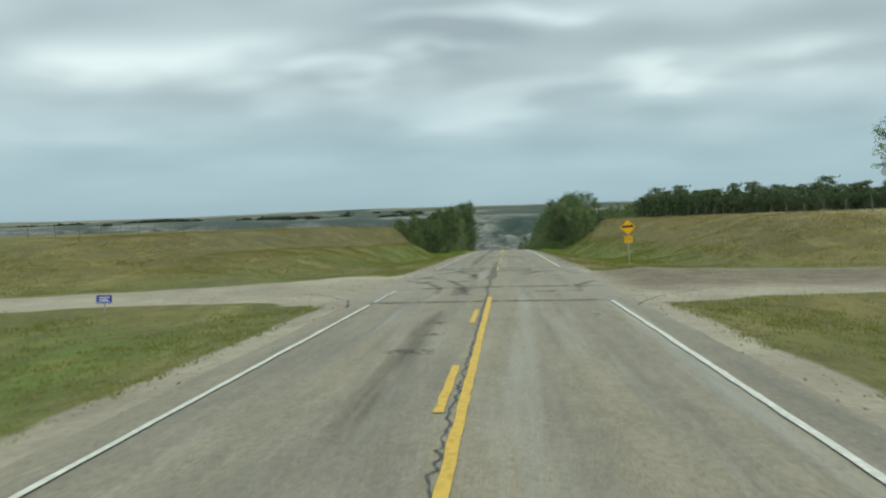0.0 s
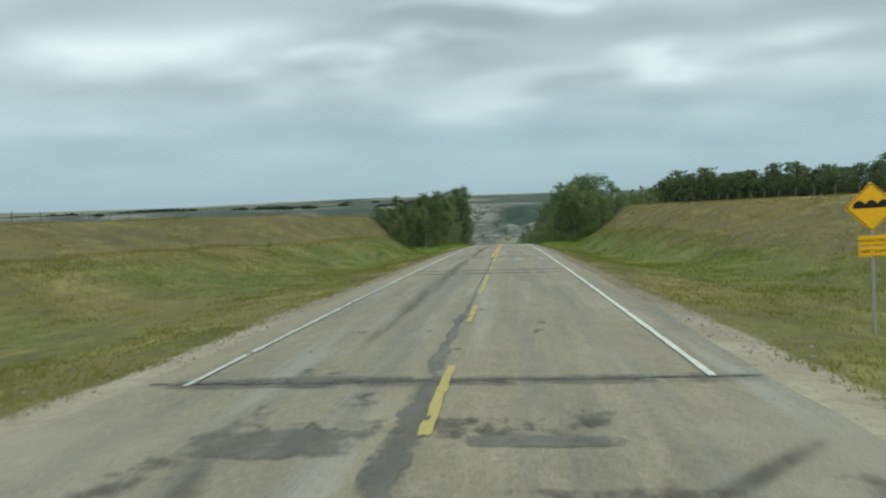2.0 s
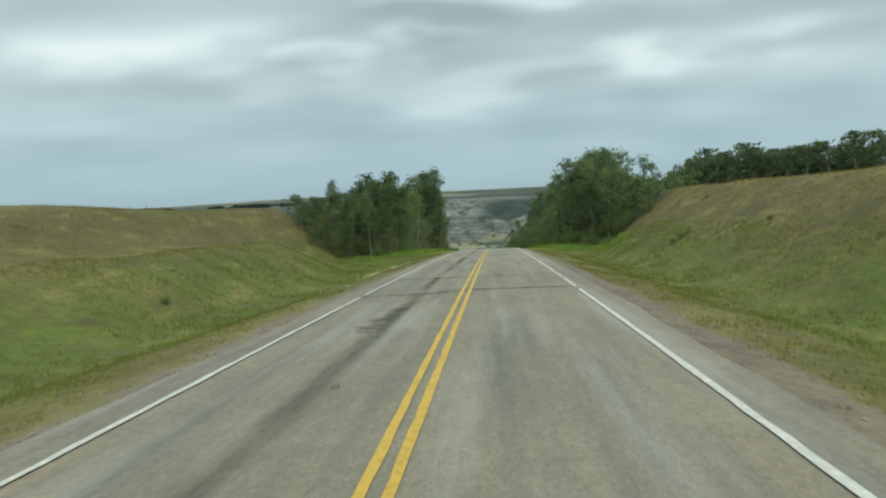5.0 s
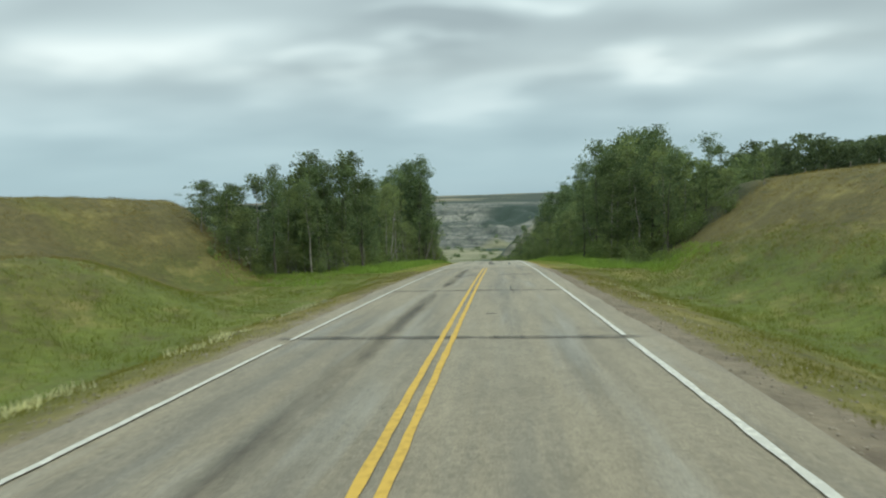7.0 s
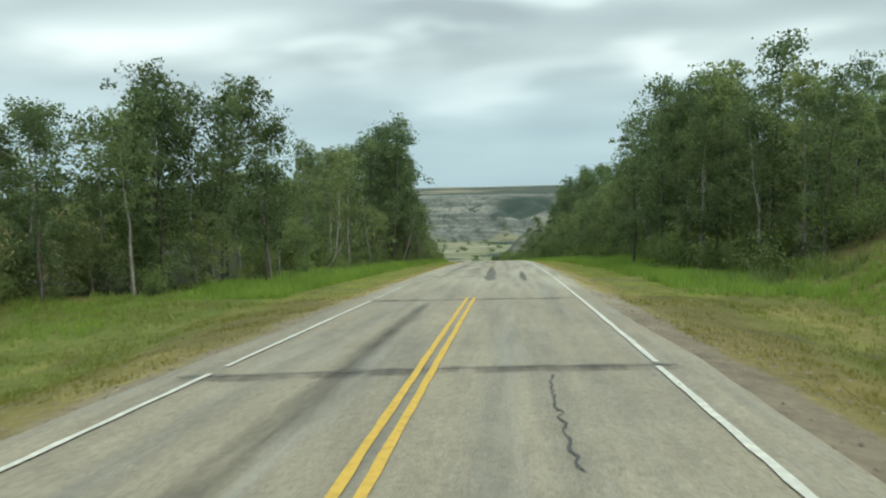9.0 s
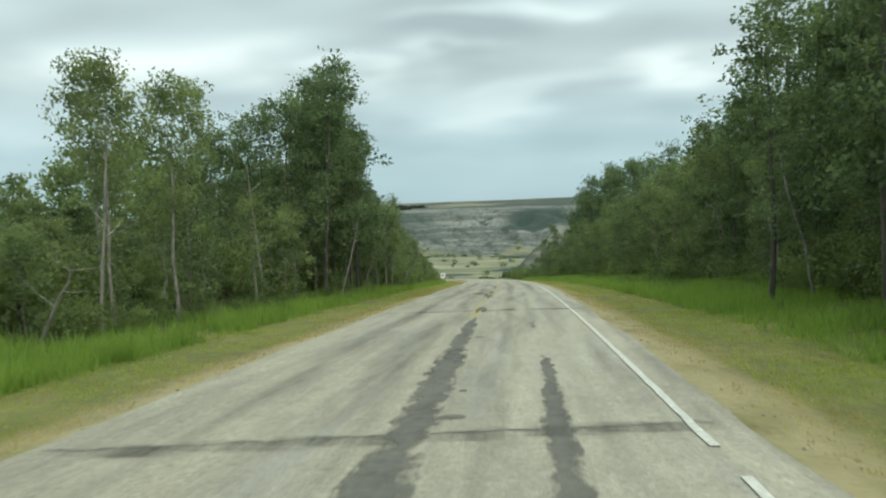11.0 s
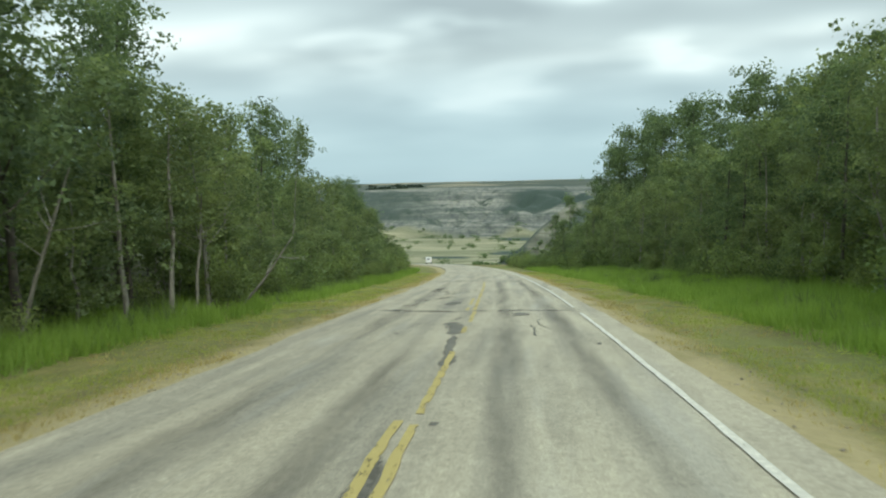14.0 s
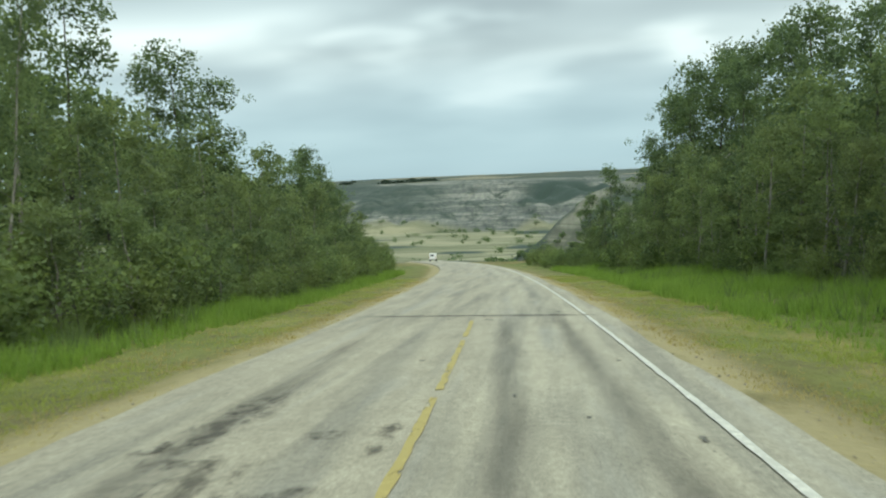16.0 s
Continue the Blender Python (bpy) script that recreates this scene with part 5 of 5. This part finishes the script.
M_STRAW = leaf_material("straw_blades", (0.38, 0.315, 0.145), (0.54, 0.46, 0.235), (0.45, 0.385, 0.185), 0.5, ((0.85, 0.85, 0.85), (1.1, 1.1, 1.1)))
grass("straw_grass", 180, 330, ((-6.3, -4.9), (4.9, 6.3)), 24, 0.12, 0.03, M_STRAW, "dead straw-coloured grass along the pavement", 208)
grass("straw_grass", 182, 330, ((-8.4, -6.0), (6.0, 8.6)), 3, 0.15, 0.032, M_STRAW, "dead straw-coloured grass mixed into the mown verge", 215)
grass("verge_grass", -5, 182, ((-9.8, -5.3), (5.3, 10.2)), 20, 0.12, 0.032, M_GRASS, "short dry yellow-green grass on the road verge", 209)
grass("verge_grass", 182, 330, ((-9.4, -5.7), (5.7, 9.6)), 30, 0.12, 0.032, M_MOWN, "short yellow-green mown grass on the road verge", 201)
grass("tall_grass", 183, 350, ((-13.5, -8.6), (8.8, 17)), 21, 0.70, 0.045, M_TALL, "tall lush green grass at the foot of the woods", 202, lambda u, y: np.abs(u) < np.where(u < 0, wood_edge(-1, y), wood_edge(1, y)) + 1.5)
grass("weed_clumps", 186, 345, ((-13.5, -9.4), (10.5, 17.5)), 2.6, 1.0, 0.06, M_SHRUB, "taller dark weeds among the lush grass", 211, lambda u, y: (np.abs(u) < np.where(u < 0, wood_edge(-1, y), wood_edge(1, y)) + 1.5) & (value_noise(u, y, 2.6, 77) > 0.12), 7)
grass("tall_grass", 174, 206, ((-36, -13), (13, 30)), 10, 0.42, 0.04, M_TALL, "tall lush green grass at the foot of the woods", 207, lambda u, y: (np.abs(u) < np.where(u < 0, wood_edge(-1, y), wood_edge(1, y)) + 2) & (ground_z(u, y) - road_z(y) < 1.6))
grass("field_grass", 46, 96, ((-24, -8),), 13, 0.2, 0.022, M_GRASS, "olive prairie grass beside the road", 212)
grass("ditch_grass", 56, 92, ((9, 18),), 15, 0.22, 0.022, M_DITCH, "green grass in the ditches", 213)
grass("ditch_grass", 90, 186, ((-20, -9), (9, 19)), 15, 0.22, 0.022, M_DITCH, "green grass in the ditches", 203)
grass("ditch_grass", -5, 24, ((-20, -7),), 12, 0.2, 0.022, M_DITCH, "green grass in the ditches", 206)
grass("field_grass", -5, 56, ((-34, -18), (7, 26)), 9, 0.2, 0.022, M_GRASS, "olive prairie grass beside the road", 214)
grass("bank_grass", 45, 190, ((-40, -18), (16, 34)), 11, 0.2, 0.020, M_DRY, "dry tan prairie grass on the banks", 204)


for y0, y1, a, b, n in ((126.5, 131.2, -7.3, -6.3, 16), (143.0, 150.0, -7.4, -6.4, 12), (116.5, 122.0, -6.9, -6.2, 10), (135.0, 139.5, -6.9, -6.1, 10), (146.0, 160.0, 6.6, 7.6, 5)):
    grass("pale_weeds", y0, y1, ((a, b),), n, 0.22, 0.06, M_PALE, "pale cream weeds in flower on the verge", 210 + int(y0))


def pebbles(y0, y1, spans, n, seed, label):
    """Loose stones and clods along the pavement's edge."""
    rnd = np.random.RandomState(seed)
    k = rnd.randint(len(spans), size=n)
    lo, hi = np.array([a for a, b in spans])[k], np.array([b for a, b in spans])[k]
    u, y = lo + (hi - lo) * rnd.rand(n), rnd.uniform(y0, y1, n)
    c = np.stack([u + road_x(y), y, ground_z(u, y) + 0.01], -1)
    r = 0.010 + 0.026 * rnd.rand(n) ** 3
    dirs = np.array([(1, 0, 0), (0, 1, 0), (-1, 0, 0), (0, -1, 0), (0, 0, 0.8), (0, 0, -0.6)])
    v = c[:, None] + dirs[None] * (r[:, None, None] * rnd.uniform(0.6, 1.4, (n, 6, 1)))
    tri = np.array([(0, 1, 4), (1, 2, 4), (2, 3, 4), (3, 0, 4), (1, 0, 5), (2, 1, 5), (3, 2, 5), (0, 3, 5)])
    f = (np.arange(n)[:, None, None] * 6 + tri[None]).reshape(-1, 3)
    return tagged(mesh_object("gravel_stones", v.reshape(-1, 3), f, M_STONE), label, "gravel", kind="stuff")


pebbles(0, 300, ((-6.8, -4.5), (4.5, 7.0)), 7000, 301, "loose grey-brown stones on the gravel shoulder")
pebbles(45, 182, ((-5.6, -4.4), (4.4, 6.4)), 9000, 303, "stones and clods of soil along the broken pavement edge")
pebbles(22, 42, ((-14, -4.6), (4.6, 14)), 2200, 302, "loose stones on the gravel side road")


# ------------------------------------------------ signs and fences
def box(bm, x0, x1, y0, y1, z0, z1, bevel=0.0):
    r = bmesh.ops.create_cube(bm, size=1.0)
    for v in r["verts"]:
        v.co = ((x0 + x1) / 2 + v.co.x * (x1 - x0), (y0 + y1) / 2 + v.co.y * (y1 - y0), (z0 + z1) / 2 + v.co.z * (z1 - z0))
    if bevel:
        bmesh.ops.bevel(bm, geom=[e for e in bm.edges if all(v in r["verts"] for v in e.verts)], offset=bevel, segments=2, affect="EDGES")
    return bm


def flat(points, depth, y=0.0):
    """An upright plate from (x, z) points, its face towards -y."""
    bm = bmesh.new()
    f = bm.faces.new([bm.verts.new((x, y, z)) for x, z in points])
    r = bmesh.ops.extrude_face_region(bm, geom=[f])
    bmesh.ops.translate(bm, vec=(0, depth, 0), verts=[v for v in r["geom"] if isinstance(v, bmesh.types.BMVert)])
    bmesh.ops.recalc_face_normals(bm, faces=bm.faces)
    return bm


def words(body, size, mat, parent, x, y, z):
    c = bpy.data.curves.new("lettering", "FONT")
    c.body, c.size, c.align_x, c.align_y, c.extrude = body, size, "CENTER", "CENTER", 0.001
    tmp = bpy.data.objects.new("lettering", c)
    scene.collection.objects.link(tmp)
    me = bpy.data.meshes.new_from_object(tmp.evaluated_get(bpy.context.evaluated_depsgraph_get()))
    bpy.data.objects.remove(tmp)
    me.materials.clear()
    me.materials.append(mat)
    ob = new("lettering", me)
    ob.parent = parent
    ob.matrix_basis = pose(x, y, z, 90, 0, 0)
    return ob


def rounded(w, h, r, n=4):
    pts = []
    for cx, cz, a0 in ((w / 2 - r, h / 2 - r, 0), (-w / 2 + r, h / 2 - r, 90), (-w / 2 + r, -h / 2 + r, 180), (w / 2 - r, -h / 2 + r, 270)):
        for k in range(n + 1):
            a = radians(a0 + 90 * k / n)
            pts.append((cx + r * math.cos(a), cz + r * math.sin(a)))
    return pts


def turned(points, deg, dz):
    c, s = math.cos(radians(deg)), math.sin(radians(deg))
    return [(x * c - z * s, x * s + z * c + dz) for x, z in points]


def rough_road_sign(u, y, tilt):
    root = new("road_sign")
    v, f = tube([(0, 0.03, -0.4), (0, 0.03, 1.3), (0, 0.03, 3.25)], [0.03, 0.03, 0.03], 8)
    mesh_object("post", v, f, M_STEEL, root, "grey galvanised steel post", True)
    mid = 2.72
    board = part("diamond_board", flat(turned(rounded(0.75, 0.75, 0.05), 45, mid), 0.004), M_SIGN, root, "yellow diamond warning board")
    edge = flat(turned(rounded(0.715, 0.715, 0.04), 45, mid), 0.002, -0.003)
    part("black_border", edge, M_BLACK, board)
    part("yellow_face", flat(turned(rounded(0.685, 0.685, 0.035), 45, mid), 0.002, -0.006), M_SIGN, board)
    bumps = [(-0.36, -0.05), (0.36, -0.05), (0.36, 0.03)]
    for k in range(24, -1, -1):
        x = -0.36 + 0.72 * k / 24
        bumps.append((x, 0.03 + 0.085 * abs(math.sin(math.pi * 3 * k / 24)) ** 0.8))
    part("bump_symbol", flat([(x, z + mid + 0.03) for x, z in bumps], 0.002, -0.010), M_BLACK, board, "black three-bump symbol")
    for name, z, text in (("upper_tab", 2.01, "ROUGH ROAD"), ("lower_tab", 1.78, "NEXT 6 KM")):
        tab = part(name, flat([(x, zz + z) for x, zz in rounded(0.56, 0.215, 0.02)], 0.004), M_SIGN, root, "yellow tab with black words")
        words(text, 0.085 if "ROUGH" in text else 0.10, M_BLACK, tab, 0, -0.004, z)
        part("border_bar", flat([(-0.26, z - 0.095), (0.26, z - 0.095), (0.26, z - 0.088), (-0.26, z - 0.088)], 0.001, -0.002), M_BLACK, tab)
    root.matrix_basis = pose(u, y, float(ground_z(u, y)), 0, tilt, -4)
    return tagged(root, "yellow diamond rough road warning sign on a steel post", "road sign")


rough_road_sign(8.6, 49.0, -2.5)


def blue_sign(u, y):
    root = new("small_blue_sign")
    v, f = tube([(0, 0.03, -0.3), (0, 0.03, 0.6)], [0.022, 0.02], 7)
    mesh_object("post", v, f, M_STEEL, root, "short metal post", True)
    board = part("board", flat([(x, z + 0.48) for x, z in rounded(0.56, 0.30, 0.03)], 0.004), M_BLUE, root, "blue sheet board")
    part("white_border", flat([(-0.26, 0.355), (0.26, 0.355), (0.26, 0.365), (-0.26, 0.365)], 0.002, -0.003), M_WHITE_FILM, board)
    for z, w in ((0.55, 0.40), (0.48, 0.30), (0.42, 0.36)):
        part("bar", flat([(-w / 2, z - 0.016), (w / 2, z - 0.016), (w / 2, z + 0.016), (-w / 2, z + 0.016)], 0.002, -0.003), M_WHITE_FILM, board)
    root.matrix_basis = pose(u, y, float(ground_z(u, y)), 0, 2, 8)
    return tagged(root, "small blue sign with white bars on a short post", "sign")


blue_sign(-14.2, 25.3)


def fence(u, y0, y1, gap, post_h, group):
    root = new("wire_fence")
    ys = np.arange(y0, y1, gap)
    rnd = np.random.RandomState(int(abs(u)))
    tops = []
    pv, pf = tube([(0, 0, -0.3), (0.01, 0, post_h * 0.6), (0, 0, post_h)], [0.05, 0.045, 0.042], 7)
    pf = pf + [tuple(range(14, 21))]
    me = bpy.data.meshes.new("post")
    me.from_pydata(pv, [], pf)
    me.materials.append(M_POST)
    for y in ys:
        z = float(ground_z(u, y))
        ob = new("post", me)
        ob.parent = root
        ob.matrix_basis = pose(u + float(road_x(y)), y, z, rnd.uniform(-4, 4), rnd.uniform(-4, 4), rnd.uniform(0, 360))
        tops.append((u + float(road_x(y)), y, z))
    for h in (0.35, 0.65, 0.95):
        v, f = [], []
        for k, (x, y, z) in enumerate(tops):
            for q in range(3):
                a = 2.1 * q
                v.append((x + 0.003 * math.cos(a), y, z + h * post_h / 1.1 + 0.003 * math.sin(a)))
            if k:
                for q in range(3):
                    a, b = 3 * (k - 1) + q, 3 * (k - 1) + (q + 1) % 3
                    f.append((a, b, b + 3, a + 3))
        mesh_object("wire", v, f, M_WIRE, root)
    return tagged(root, "old wooden post and wire fence on the bank", "fence", group=group)


fence(-47, 60, 222, 4.4, 1.25, "field fences")
fence(33, 48, 206, 5.0, 1.1, "field fences")


# ------------------------------------------------ camper van far down the road
def camper(u, y):
    root = new("camper_van")
    bm = box(bmesh.new(), -0.86, 0.86, 0, 5.0, 0.42, 2.12, 0.12)
    body = part("body", bm, M_BODY, root, "white camper body")
    part("rear_window", box(bmesh.new(), -0.55, 0.30, -0.03, 0.02, 1.3, 1.72, 0.01), M_GLASS, body, "dark rear window")
    for x in (-0.76, 0.76):
        part("tail_lamp", box(bmesh.new(), x - 0.07, x + 0.07, -0.03, 0.02, 0.85, 1.15, 0.01), M_RED, body)
    part("bumper", box(bmesh.new(), -0.88, 0.88, -0.12, 0.05, 0.45, 0.62, 0.03), M_STEEL, root, "grey rear bumper")
    part("plate", box(bmesh.new(), -0.18, 0.18, -0.035, 0.02, 0.75, 0.88), M_WHITE_FILM, root)
    for x in (-0.78, 0.78):
        for yy in (1.1, 4.2):
            bm = bmesh.new()
            bmesh.ops.create_cone(bm, cap_ends=True, segments=18, radius1=0.36, radius2=0.36, depth=0.24, matrix=Matrix.Translation((x, yy, 0.36)) @ Matrix.Rotation(radians(90), 4, "Y"))
            part("wheel", bm, M_RUBBER, root, "black tyre")
    root.matrix_basis = pose(float(road_x(y)) + u, y, float(road_z(y)) + 0.02, -5.5, 0, 6)
    return tagged(root, "white camper van on the road far ahead", "camper van")


camper(0.9, 450)


# ------------------------------------------------ far brush
def brush(name, spots, seed, leaf, mat, label):
    rnd = np.random.RandomState(seed)
    cs, ss = [], []
    for x, y, r, h in spots:
        z = float(ground_z(np.array([x]) - road_x(np.array([y])), np.array([y]))[0])
        n = int(26 + 10 * r)
        cs.append(rnd.normal(size=(n, 3)) * (r * 0.5, r * 0.5, h * 0.3) + (x, y, z + h * 0.45))
        ss.append(np.full(n, leaf * (0.5 + 0.5 * h / 4)) * rnd.uniform(0.6, 1.3, n))
    v, f = leaves(np.concatenate(cs), np.concatenate(ss), rnd)
    return tagged(mesh_object(name, v, f, mat), label, "bushes", kind="stuff")


rnd = np.random.RandomState(9)
spots = []
for k in range(420):
    x, y = rnd.uniform(-420, 260), rnd.uniform(560, 1085)
    if value_noise(np.array([x]), np.array([y * 1.5]), 70, 71)[0] > 0.1 or y > 1050:
        spots.append((x, y, rnd.uniform(2, 6), rnd.uniform(1.5, 4.5)))
for k in range(150):
    x, y = rnd.uniform(-14, 60), rnd.uniform(455, 560)
    spots.append((x, y, rnd.uniform(0.8, 2.4), rnd.uniform(0.6, 1.8)))
brush("valley_brush", spots, 1, 0.9, M_LEAF_DARK, "dark bushes scattered on the valley floor")
spots = []
for k in range(1500):
    x, y = rnd.uniform(-2400, 900), rnd.uniform(1340, 1950)
    if value_noise(np.array([x]), np.array([y * 2.5]), 330, 72)[0] > 0.30 and value_noise(np.array([x]), np.array([y]), 70, 73)[0] > 0.1:
        spots.append((x, y, rnd.uniform(6, 16), rnd.uniform(1.5, 4)))
brush("far_woods", spots, 2, 3.4, M_FAR, "dark tree bands on the plain across the valley")
